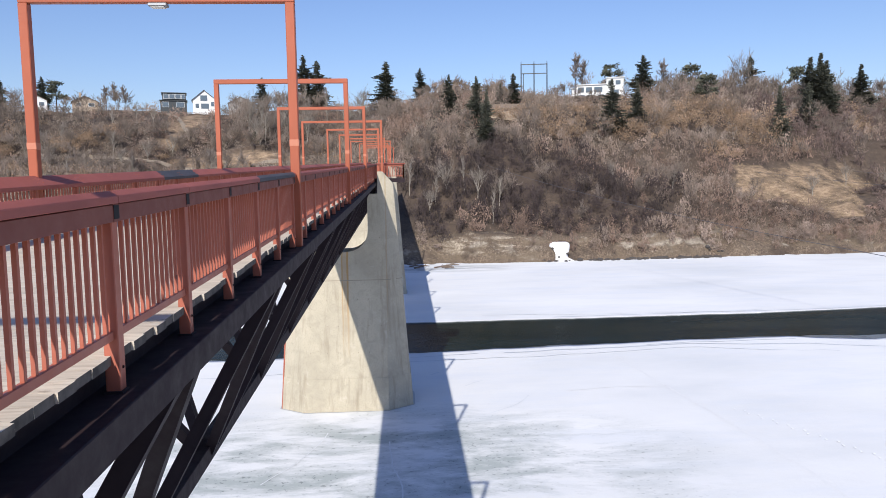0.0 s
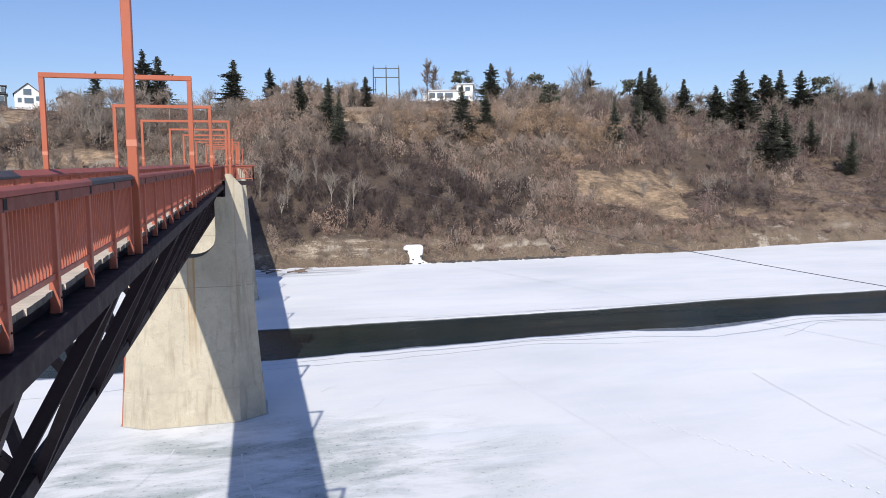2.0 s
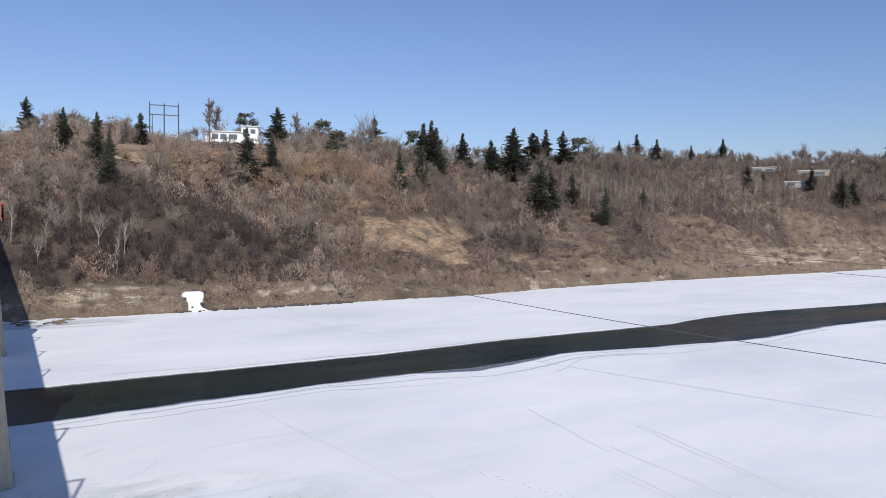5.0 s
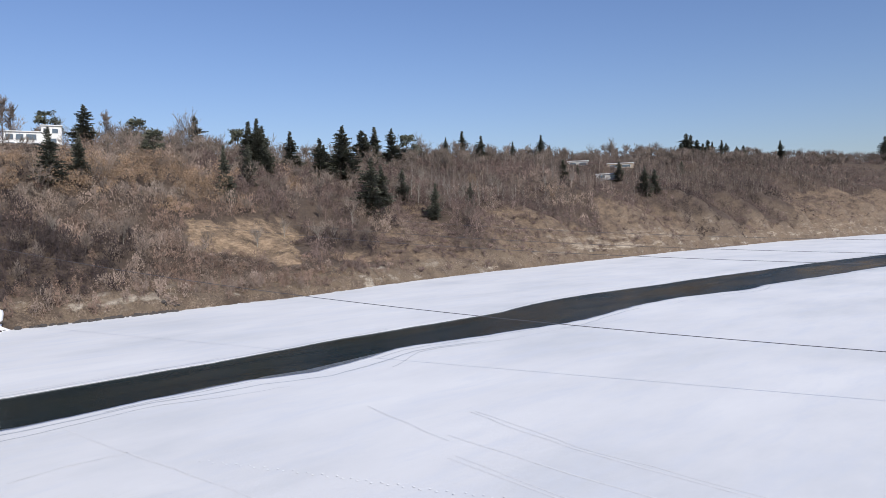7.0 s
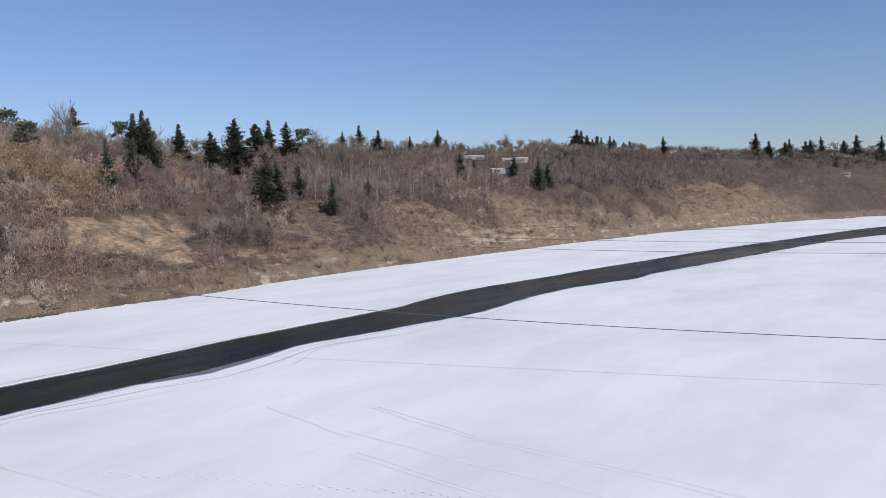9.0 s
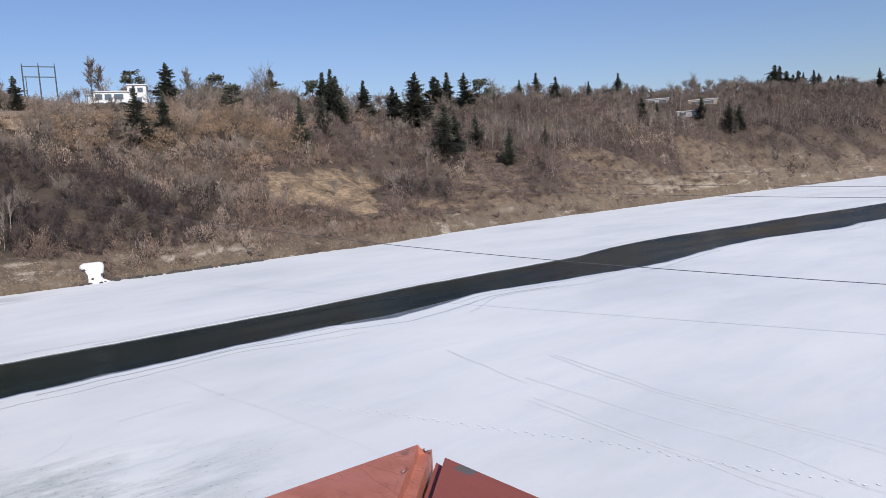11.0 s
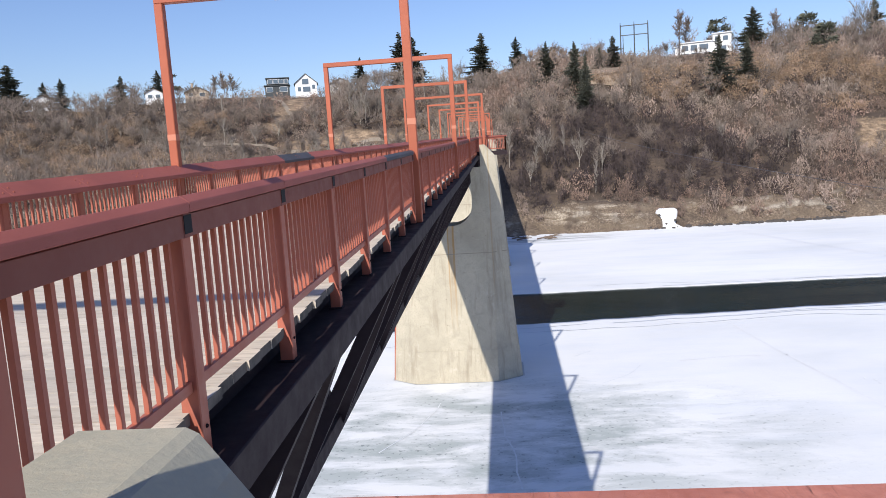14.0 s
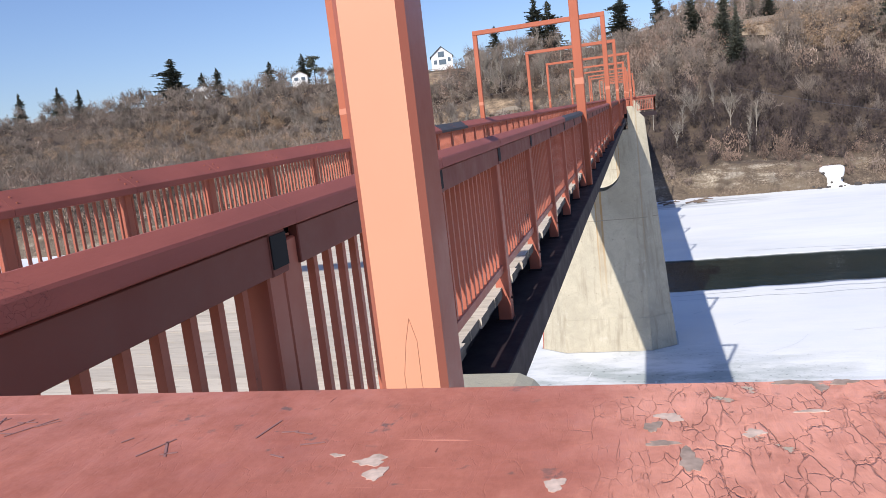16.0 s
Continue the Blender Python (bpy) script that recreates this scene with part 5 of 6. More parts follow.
def wood_protos(seed, form, n, count):
    """Blade sets of whole trees for joined woods: twigs, and stems."""
    r = np.random.RandomState(seed)
    tw, st = [], []
    for i in range(count):
        limbs, twigs = tree_lines(r, form)
        pick = r.choice(len(twigs), n, replace=len(twigs) < n)
        tw.append((np.array([twigs[j][0] for j in pick]), np.array([twigs[j][1] for j in pick]), np.array([twigs[j][2] for j in pick]) * (0.8 + 0.4 * r.rand(n))))
        big = sorted(limbs, key=lambda l: -l[2])[:26]
        st.append((np.array([l[0] for l in big]), np.array([l[1] + (l[1] - l[0]) * 0.4 for l in big]), np.array([l[2] * 3.0 for l in big])))
    return tw, st


def woods(seed, form, x, y, h, n, wide, twig, bark, name, label):
    r = np.random.RandomState(seed)
    tw, st = wood_protos(seed, form, n, 8)
    w = h * r.uniform(0.85, 1.15, len(x))
    stuff(name, place_blades(r, tw, x, y, h, w, wide * np.hypot(x, y) / 260), twig, label, "trees", n)
    r = np.random.RandomState(seed + 1)
    stuff(name + "_stems", place_blades(r, st, x, y, h, w, float(np.mean(h))), bark, label + ", their stems", "trees", 26)


# a belt of leafless trees along the crest and down the upper slope
cx1, cy1 = scatter(-330, 700, 180, 420, 5.2)
cu = inland(cx1, cy1) - 42 * np.clip((-12 - cx1) / 20, 0, 1)
m = (cu > 84) & (cu < 150) & (value_noise(cx1, cy1, 21, 91) > -0.45) & (rs.rand(len(cx1)) < np.where(cu < 125, 0.62, 0.4)) & ~((np.abs(cx1 - 76) < 13) & (cu < 135))
m &= ~((np.abs(cx1 - 0.186 * cy1) < 8) & (cy1 < 292)) & ~((np.abs(cx1 - 0.273 * cy1) < 12) & (cy1 < 284))
m &= ~((cx1 > -112) & (cx1 < -72) & (cu > 96) & (cy1 < 328)) & ~in_clearing(cx1, cy1)
m &= ~on_plot(cx1, cy1)
cx1, cy1 = cx1[m], cy1[m]
woods(611, "round", cx1, cy1, rs.uniform(6.0, 12.0, len(cx1)) * np.where((cx1 > 0) & (cx1 < 62), 0.55, 1), 330, 0.10, TWIG_WOODS, BARK, "crest_woods", "leafless grey trees crowding the hilltop")
# far woods where the valley bends away
wx1, wy1 = scatter(690, 1350, -180, 420, 10)
wu = inland(wx1, wy1)
m = (wu > 60) & (wu < 230) & (rs.rand(len(wx1)) < 0.6)
wx1, wy1 = wx1[m], wy1[m]
woods(671, "round", wx1, wy1, rs.uniform(8.0, 14.0, len(wx1)), 130, 0.15, TWIG_ASPEN, BARK, "far_woods", "dark leafless woods where the valley bends away")
# aspen stand on the slope upstream of the grass clearing
ax1, ay1 = scatter(172, 600, 150, 330, 4.6)
au = inland(ax1, ay1)
m = (au > 28) & (au < 112) & (value_noise(ax1, ay1, 30, 93) + 0.5 * rs.rand(len(ax1)) > 0.02) & ~in_clearing(ax1, ay1)
m &= ~on_plot(ax1, ay1)
ax1, ay1 = ax1[m], ay1[m]
woods(631, "aspen", ax1, ay1, rs.uniform(6.5, 10.5, len(ax1)), 150, 0.10, TWIG_ASPEN, PALE_BARK, "aspen_woods", "pale leafless aspens standing along the slope")
# mixed leafless trees among the brush of the hillside
hx1, hy1 = scatter(-330, 200, 150, 300, 7.5)
hu = inland(hx1, hy1)
m = (hu > 16) & (hu < np.where(hx1 < -15, 140, 90)) & (rs.rand(len(hx1)) < np.where(hx1 < -15, 0.98, 0.45)) & ~in_clearing(hx1, hy1, 1.3) & (np.abs(hx1 - CX) > 8)
m &= ~((hx1 > -112) & (hx1 < -28) & (hy1 > 215) & (hy1 < 262))
m &= ~on_plot(hx1, hy1)
hx1, hy1 = hx1[m], hy1[m]
woods(651, "round", hx1, hy1, rs.uniform(5.5, 10.0, len(hx1)), 330, 0.085, TWIG_WOODS, BARK, "slope_woods", "leafless grey-brown trees scattered through the brush")

# dry grass tufts in the clearings, on the bluff and along the shore
gx1, gy1 = scatter(60, 130, 152, 196, 0.62)
gx2, gy2 = scatter(-40, 300, 140, 178, 1.15)
gx3, gy3 = scatter(-110, -20, 222, 320, 1.3)
gx4, gy4 = scatter(300, 600, 134, 195, 2.2)
tx, ty = np.concatenate([gx1, gx2, gx3, gx4]), np.concatenate([gy1, gy2, gy3, gy4])
tu = inland(tx, ty)
m = (in_clearing(tx, ty, 1.1) & (rs.rand(len(tx)) < np.where(tx > 130, 0.3, 0.75))) | ((tu > 2.4) & (tu < 8) & (value_noise(tx, ty, 9, 71) > 0.0))
m &= ~((np.abs(tx - CX) < 4) & (ty < 170))
tx, ty = tx[m], ty[m]
k = len(tx)
stuff("dry_grass", bushes(rs, tx, ty, np.full(k, 0.55) * (0.6 + rs.rand(k)), np.full(k, 0.5), 7, 0.16), GRASS_DRY, "straw-coloured dry grass on the slope", "grass", 7)


# ---- single trees ----
def spruce(seed, full, label):
    """A spruce 1 m tall, to be scaled; full: crown radius at the base over height."""
    r = np.random.RandomState(seed)
    e = empty("spruce")
    part("trunk", limb(bmesh.new(), (0, 0, -0.06), (0, 0, 0.97), 0.016, 0.003, 6), BARK, e)
    tris = []
    levels = 36
    bias = r.uniform(0, 6.28, 3)
    for i in range(levels):
        f = 0.05 + 0.94 * (i / (levels - 1)) ** 0.95
        swell = 0.78 + 0.22 * math.sin(f * 17 + bias[0]) + 0.16 * r.normal()
        rad = full * min(1.06 * (1 - f) ** 0.92, 0.95) * swell + 0.004
        nb = int(6 + 6 * (1 - f))
        a0 = r.rand() * 6.28
        for j in range(nb):
            an = a0 + 6.283 * j / nb + r.normal() * 0.25
            if r.rand() < 0.14:
                continue
            L = rad * (0.62 + 0.5 * r.rand()) * (1 + 0.22 * math.sin(an + bias[1] + 3 * f))
            dx, dy = math.cos(an), math.sin(an)
            root = np.array([0, 0, f + r.normal() * 0.008])
            drop = -0.42 + 0.95 * f
            for q in range(9):                       # sprays of needles along the branch
                g = (q + 0.4 + 0.5 * r.rand()) / 9
                b = root + np.array([dx * L * g, dy * L * g, L * drop * g * (1.15 - 0.55 * g)])
                w = (0.30 - 0.16 * g) * L + 0.010
                sd = np.array([-dy, dx, 0]) * (1 if q % 2 else -1)
                t1 = b + sd * w * r.uniform(0.6, 1.1) + np.array([dx, dy, 0]) * w * 0.55 + np.array([0, 0, -0.014 * r.rand()])
                t2 = b + np.array([dx, dy, 0.05]) * (0.03 + 0.12 * L)
                t3 = b + sd * w * 0.35 + np.array([dx * 0.01, dy * 0.01, -r.uniform(0.012, 0.040)])
                tris += [(b, t1, t2), (b, t1, t3)]
    mesh_object("crown", soup_mesh("crown", np.array(tris), NEEDLE), NEEDLE, e)
    return tagged(e, label, "spruce tree", "spruces on the hillside")


def pine(seed):
    """A pine 1 m tall with a ragged, open crown."""
    r = np.random.RandomState(seed)
    e = empty("pine")
    bm = limb(bmesh.new(), (0, 0, -0.06), (0.01, 0, 0.9), 0.022, 0.006, 6)
    tris = []
    for i in range(22):
        f = 0.38 + 0.6 * r.rand()
        an = r.rand() * 6.28
        L = (0.28 * (1.05 - f) + 0.07) * (0.7 + 0.6 * r.rand())
        c = np.array([math.cos(an) * L, math.sin(an) * L, f + 0.03])
        limb(bm, (0, 0, f - 0.05), tuple(c), 0.006, 0.002, 3)
        b = c + r.normal(size=(46, 3)) * np.array([0.055, 0.055, 0.028])
        a = r.normal(size=b.shape) * 0.030
        d = r.normal(size=b.shape) * 0.024
        tris.append(np.stack([b - a, b + a, b + d], 1))
    part("trunk", bm, BARK, e)
    mesh_object("crown", soup_mesh("crown", np.concatenate(tris), NEEDLE_PINE), NEEDLE_PINE, e)
    return tagged(e, "dark green pine with an open ragged crown", "pine tree", "pines on the hilltop")


def plant(kinds, rows, rng, squash=(0.88, 1.15)):
    for x, y, h in rows:
        z = float(ground_height(x, y))
        k = kinds[rng.randrange(len(kinds))]
        w = h * rng.uniform(*squash)
        m = pose(x, y, z, 0, 0, rng.uniform(0, 360))
        if k.name not in planted:
            planted.add(k.name)
            o = k
            o.matrix_basis = m
        else:
            o = copy_thing(k, m)
        o.scale = (w, w, h)


planted = set()
rt = random.Random(3)
spruces = [spruce(101 + i, w, "dark green spruce standing on the hillside") for i, w in enumerate((0.36, 0.42, 0.31, 0.39))]
# by the bridge's far end and downstream
plant(spruces, [(-5, 319, 20), (9, 301, 13.5), (-42, 334, 24), (-36, 332, 22), (-61, 337, 15.5), (-52, 276, 7.2), (-154, 330, 16), (-307, 314, 16), (-288, 320, 17), (-277, 322, 15), (-206, 325, 13), (-200, 329, 15), (-168, 323, 14)], rt)
plant(spruces, [(-221, 323, 22)], rt, (1.4, 1.5))
# slender spruces on the slope above the outfall and below the white house
plant(spruces, [(14.9, 216.4, 11.1), (21.8, 206.1, 13.2), (23.1, 193.3, 14.4), (34.9, 223.1, 11.3), (31.1, 223.6, 8.1), (59.8, 203.9, 14.3), (67, 203.6, 12.8), (104.9, 197.6, 16.3), (119.9, 209.6, 13.1), (134.9, 224.9, 12.2), (182.6, 206.9, 12.5), (182, 188.6, 13.1)], rt, (0.7, 0.95))
# broad dark spruces of the upper slope
plant(spruces, [(90, 267.5, 16.5), (132.5, 231, 18), (135.4, 230.3, 19.7), (139, 233, 16.5), (158.6, 245.3, 17.2), (160.8, 228.6, 16.7), (165, 232, 14), (174.4, 232.3, 22.1), (178, 237, 18), (156.9, 193.5, 18.5), (163.9, 196.7, 16.2), (221.4, 279.7, 24.2), (230, 280.4, 25), (225, 281, 22), (207.7, 195.3, 10.3)], rt, (1.05, 1.3))
plant(spruces, [(140.4, 288, 18.3), (241.4, 280.8, 21.1), (294.8, 282.6, 19.1), (280.1, 255, 14.2), (269.4, 270.2, 11.6), (337.9, 282.3, 16.1), (350.3, 270.6, 16.5), (373.2, 281.4, 13.1), (291.7, 211.9, 9.7), (342.2, 239.1, 7.8), (348.9, 216.5, 10.7), (338.8, 195, 15.3), (351.6, 196.7, 12.6), (440.3, 227.1, 10)], rt, (0.95, 1.2))
# the rows far along the hilltop
plant(spruces, [(519, 268, 16.5), (525, 266.5, 18), (531, 266, 17), (538.7, 264.7, 18.9), (545, 263, 18), (551, 262, 19), (557, 261, 17), (570, 259.4, 18.9), (575, 258, 17), (588, 255, 14), (595.9, 253, 15.8), (648.4, 243.4, 16.1), (771.1, 195.2, 27.3), (790.5, 187.6, 24), (812, 177, 23), (820, 174.8, 24), (838, 163, 17), (846, 160, 18), (880.9, 156.1, 16), (887.6, 135.2, 14), (905.1, 125.7, 22.5), (939.8, 106, 27), (957, 95.9, 29), (798.5, 127.8, 14.4)], rt, (1.0, 1.3))
pines = [pine(201), pine(202)]
plant(pines, [(84.9, 292, 14), (109.6, 271.8, 13.1), (95.6, 224.4, 10.3), (153.3, 276.5, 16.1), (251.9, 281, 16.8), (-150, 334, 15)], rt, (0.95, 1.2))
bares = [bare_tree(301 + i, f, TWIG_TREE, BARK, "leafless grey-brown tree on the hillside", 0.0065) for i, f in enumerate(("round", "vase", "round", "vase", "round"))]
pales = [bare_tree(321 + i, f, TWIG_PALE, PALE_BARK, "pale leafless aspen on the slope", 0.0030, 1.7) for i, f in enumerate(("round", "aspen", "round"))]
tall = bare_tree(341, "round", TWIG_PALE, BARK, "tall leafless poplar rising over the skyline", 0.0048)
column = bare_tree(343, "poplar", TWIG_TREE, BARK, "narrow leafless poplar rising over the skyline", 0.008)
plant([tall], [(127, 266, 20), (92, 296, 14), (112, 288, 14), (148, 243, 15), (262, 281, 17), (312, 283, 18.5), (434, 290, 18), (452, 288, 16)], rt, (0.95, 1.1))
plant([column], [(98, 268, 15.5), (66, 272, 17), (69, 276, 15), (590, 300, 22), (-128, 332, 12), (-124, 333, 13.5), (-120, 333, 12), (-282, 318, 12)], rt, (1.0, 1.3))
rows = []
for i in range(110):
    az = radians(-46 + 122 * (i + rt.random()) / 110)
    for tries in range(20):
        r = rt.uniform(235, 380) * (1 + max(0, math.degrees(az) - 40) / 60)
        x, y = math.sin(az) * r, math.cos(az) * r
        u = float(inland(np.array([x]), np.array([y]))[0])
        if 88 < u < 150 and not (-114 < x < -70 and u > 130) and not (60 < x < 92 and u < 135) and not (abs(x - 0.186 * y) < 8 and y < 292):
            rows.append((x, y, rt.uniform(7.5, 12.0) * (0.6 if 0 < x < 62 else 1)))
            break
plant(bares, rows, rt, (0.8, 1.05))
rows = []
for i in range(110):
    x = rt.uniform(-150, 240)
    u = rt.uniform(12, 85)
    y = float(np.interp(x, BANK_X, BANK_Y)) + u
    if not in_clearing(np.array([x]), np.array([y]), 1.3)[0] and abs(x - CX) > 7:
        rows.append((x, y, rt.uniform(4.5, 7.5)))
plant(bares, rows, rt, (0.8, 1.1))
# pale aspens by the far end of the bridge and in the stand upstream
rows = [(3 + 2.8 * i + rt.uniform(-1, 1), 158 + rt.uniform(-4, 14), rt.uniform(7.5, 10.5)) for i in range(8)]
rows += [(rt.uniform(-60, -12), rt.uniform(196, 222), rt.uniform(6, 9)) for i in range(14)]
rows += [(rt.uniform(-190, -60), rt.uniform(190, 300), rt.uniform(7, 11)) for i in range(44)]
rows += [(rt.uniform(-60, -14), rt.uniform(262, 320), rt.uniform(9, 14)) for i in range(26)]
rows += [(180 + 110 * rt.random(), 196 + 26 * rt.random(), rt.uniform(8, 11)) for i in range(22)]
rows += [(x, 176 + rt.uniform(-8, 8), rt.uniform(6, 8)) for x in (52, 66, 100, 112, 122, 130, 139)]
plant(pales, rows, rt, (0.75, 1.05))


# ---- houses on the hilltop ----
WHITE_WALL = plain("white_render", (0.80, 0.80, 0.79), 0.8)
GREY_WALL = plain("grey_siding", (0.42, 0.40, 0.38), 0.8)
TAN_WALL = plain("tan_siding", (0.46, 0.37, 0.28), 0.8)
DARK_WALL = plain("charcoal_cladding", (0.05, 0.058, 0.062), 0.6)
WOOD_WALL = plain("cedar_cladding", (0.48, 0.32, 0.16), 0.7)
ROOF_DARK = plain("dark_shingles", (0.07, 0.065, 0.065), 0.9)
ROOF_BROWN = plain("brown_shingles", (0.20, 0.15, 0.11), 0.9)
GLASS = material("window_glass", 0.08)[0]
GLASS.node_tree.nodes["Principled BSDF"].inputs["Base Color"].default_value = (0.10, 0.13, 0.16, 1)
GLASS.node_tree.nodes["Principled BSDF"].inputs["Specular IOR Level"].default_value = 0.9


def windows(e, spots, y):
    """Framed windows proud of the wall that faces the river; spots: x, z, width, height."""
    for x, z, w, h in spots:
        bm = box((x - w / 2 - 0.1, y - 0.10, z - h / 2 - 0.1), (x + w / 2 + 0.1, y - 0.004, z + h / 2 + 0.1))
        f = part("window", bm, WHITE_WALL, e)
        part("pane", box((x - w / 2, y - 0.14, z - h / 2), (x + w / 2, y - 0.104, z + h / 2)), GLASS, f)


def gable_house(x, y, turn, w, d, wall_h, roof_h, wall, roof, spots, label, sink=5.0):
    """A house whose gable looks at the river."""
    z = float(ground_height(x, y)) + BASE
    e = tagged(empty("house"), label, "house", "houses on the hilltop")
    part("wall", box((-w / 2, -d / 2, -sink), (w / 2, d / 2, wall_h), 0.02), wall, e)
    bm = bmesh.new()
    g = [bm.verts.new(p) for p in ((-w / 2, -d / 2, wall_h), (w / 2, -d / 2, wall_h), (0, -d / 2, wall_h + roof_h), (-w / 2, d / 2, wall_h), (w / 2, d / 2, wall_h), (0, d / 2, wall_h + roof_h))]
    for f in ((0, 1, 2), (5, 4, 3), (0, 2, 5, 3), (1, 4, 5, 2)):
        bm.faces.new([g[i] for i in f])
    part("gable", bm, wall, e)
    sl = math.hypot(w / 2, roof_h)
    for s in (1, -1):
        bm = bmesh.new()
        o = 0.5
        t = 0.22
        ex, ez = s * (w / 2 + o), wall_h - o * roof_h / (w / 2)
        q = [(0, wall_h + roof_h), (ex, ez), (ex, ez + t), (0, wall_h + roof_h + t)]
        va = [bm.verts.new((a, -d / 2 - 0.5, b + 0.01)) for a, b in q]
        vb = [bm.verts.new((a, d / 2 + 0.5, b + 0.01)) for a, b in q]
        bm.faces.new(va)
        bm.faces.new(vb[::-1])
        for i in range(4):
            j = (i + 1) % 4
            bm.faces.new((va[i], vb[i], vb[j], va[j]))
        bmesh.ops.recalc_face_normals(bm, faces=bm.faces[:])
        part("roof", bm, roof, e)
    windows(e, spots, -d / 2)
    e.matrix_basis = pose(x, y, z, 0, 0, turn)
    return e


def flat_house(x, y, turn, blocks, spots, label):
    """A flat-roofed house: blocks of x0, x1, depth, z0, z1, material, each with an eaves slab."""
    z = float(ground_height(x, y)) + BASE
    e = tagged(empty("house"), label, "house", "houses on the hilltop")
    for x0, x1, d, z0, z1, wall, roof in blocks:
        b = part("wall", box((x0, -d / 2, z0), (x1, d / 2, z1), 0.02), wall, e)
        part("roof", box((x0 - 0.35, -d / 2 - 0.5, z1 + 0.004), (x1 + 0.35, d / 2 + 0.3, z1 + 0.32), 0.02), roof, e)
    windows(e, spots, -blocks[0][2] / 2)
    e.matrix_basis = pose(x, y, z, 0, 0, turn)
    return e


BASE = 1.6
flat_house(-97, 326, 16, [(-5.4, 5.2, 9, -6, 3.4, DARK_WALL, DARK_WALL), (-4.6, 5.0, 8, 3.4, 6.6, DARK_WALL, DARK_WALL)],
           [(-3.4, 1.8, 2.6, 2.0), (2.6, 1.8, 3.2, 2.0), (-3.0, 5.2, 2.0, 1.8), (-0.6, 5.2, 2.0, 1.8), (1.8, 5.2, 2.0, 1.8), (3.9, 5.2, 1.4, 1.8)], "modern charcoal two-storey house with a flat roof")
gable_house(-85, 330, 14, 9.6, 10, 4.2, 4.0, WHITE_WALL, ROOF_DARK, [(-0.2, 4.9, 2.8, 2.4), (-3.0, 1.6, 1.4, 1.8), (0.2, 1.5, 3.2, 2.2), (3.3, 2.4, 1.2, 1.8)], "white gabled house with a dark shingle roof")
gable_house(-70, 333, 12, 10, 9, 3.4, 2.6, GREY_WALL, ROOF_BROWN, [(-2.2, 1.7, 1.6, 1.4), (1.8, 1.7, 1.6, 1.4)], "grey house with a low brown roof")
gable_house(-152, 321, 24, 7.2, 8, 2.8, 1.9, WHITE_WALL, ROOF_BROWN, [(-1.6, 1.3, 1.8, 1.5), (1.6, 1.3, 1.8, 1.5)], "small white house with a shallow gable")
bungalow = gable_house(-134, 325, 22, 10, 8, 2.4, 2.2, TAN_WALL, ROOF_BROWN, [(-2.6, 1.2, 1.6, 1.3), (2.4, 1.2, 2.2, 1.3)], "tan bungalow with a brown roof and chimney")
part("chimney", box((-2.2, -3.4, 3.0), (-1.3, -2.5, 6.2), 0.03), TAN_WALL, bungalow, "tan brick chimney")
part("chimney_cap", box((-2.3, -3.5, 6.204), (-1.2, -2.4, 6.36), 0.02), GREY_WALL, bungalow)
gable_house(-205, 322, 32, 9, 8, 2.6, 2.0, WHITE_WALL, ROOF_BROWN, [(-2.0, 1.3, 1.6, 1.3), (2.0, 1.3, 1.6, 1.3)], "white bungalow under dark spruces")
BASE = -0.8
gable_house(18, 303, -3, 6.5, 8, 4.2, 3.4, WHITE_WALL, ROOF_BROWN, [(-1.1, 4.4, 0.8, 1.6), (1.1, 4.4, 0.8, 1.6), (0, 1.6, 2.4, 1.4)], "white gabled house behind bare trees")
gable_house(31, 300, -4, 6.0, 8, 3.2, 3.2, WHITE_WALL, ROOF_BROWN, [(0, 3.6, 1.0, 1.4)], "white house gable with a steep brown roof")
BASE = -1.2
gable_house(31, 216, 80, 7, 15, 2.6, 1.5, TAN_WALL, ROOF_BROWN, [(-1.5, 1.4, 1.4, 1.2)], "low tan house with a long brown roof among trees")
BASE = -1.0
flat_house(76, 278, -15, [(-8.2, 3.2, 9, -6, 5.6, WHITE_WALL, WHITE_WALL), (3.2, 9.4, 9, -6, 7.9, WHITE_WALL, WHITE_WALL), (-9.6, -8.2, 7, -6, 4.6, WHITE_WALL, WHITE_WALL)],
           [(-6.2, 3.9, 2.2, 1.9), (-3.2, 3.9, 2.2, 1.9), (0.2, 3.9, 3.0, 1.9), (-6.0, 1.0, 2.4, 2.0), (-2.6, 1.0, 3.0, 2.0), (1.2, 1.0, 2.2, 2.0), (4.8, 6.2, 1.8, 1.6), (7.4, 6.2, 1.8, 1.6), (6.2, 2.6, 3.0, 2.0)], "white modern flat-roofed house with many windows")
BASE = -1.9
flat_house(366, 255, -55, [(-6, 6, 9, -5, 3.4, GREY_WALL, WHITE_WALL)], [(-3, 1.8, 3.4, 1.5), (2.6, 1.8, 4.0, 1.5)], "low house with a white flat roof far along the hill")
flat_house(398, 246, -58, [(-8, 8, 9, -5, 3.4, TAN_WALL, WHITE_WALL)], [(-4, 1.8, 4.4, 1.5), (3.6, 1.8, 5.0, 1.5)], "low tan house with a white flat roof far along the hill")
flat_house(352, 226, -56, [(-6, 6, 9, -5, 3.2, GREY_WALL, WHITE_WALL)], [(-3, 1.9, 3.4, 1.5), (3, 1.9, 3.0, 1.5)], "grey house with a white flat roof among bare trees")
flat_house(233, 236, -44, [(-8, 7, 9, -5, 3.0, TAN_WALL, WHITE_WALL)], [(-4, 1.6, 3.4, 1.3), (3, 1.6, 4.0, 1.3)], "low tan house behind bare trees")

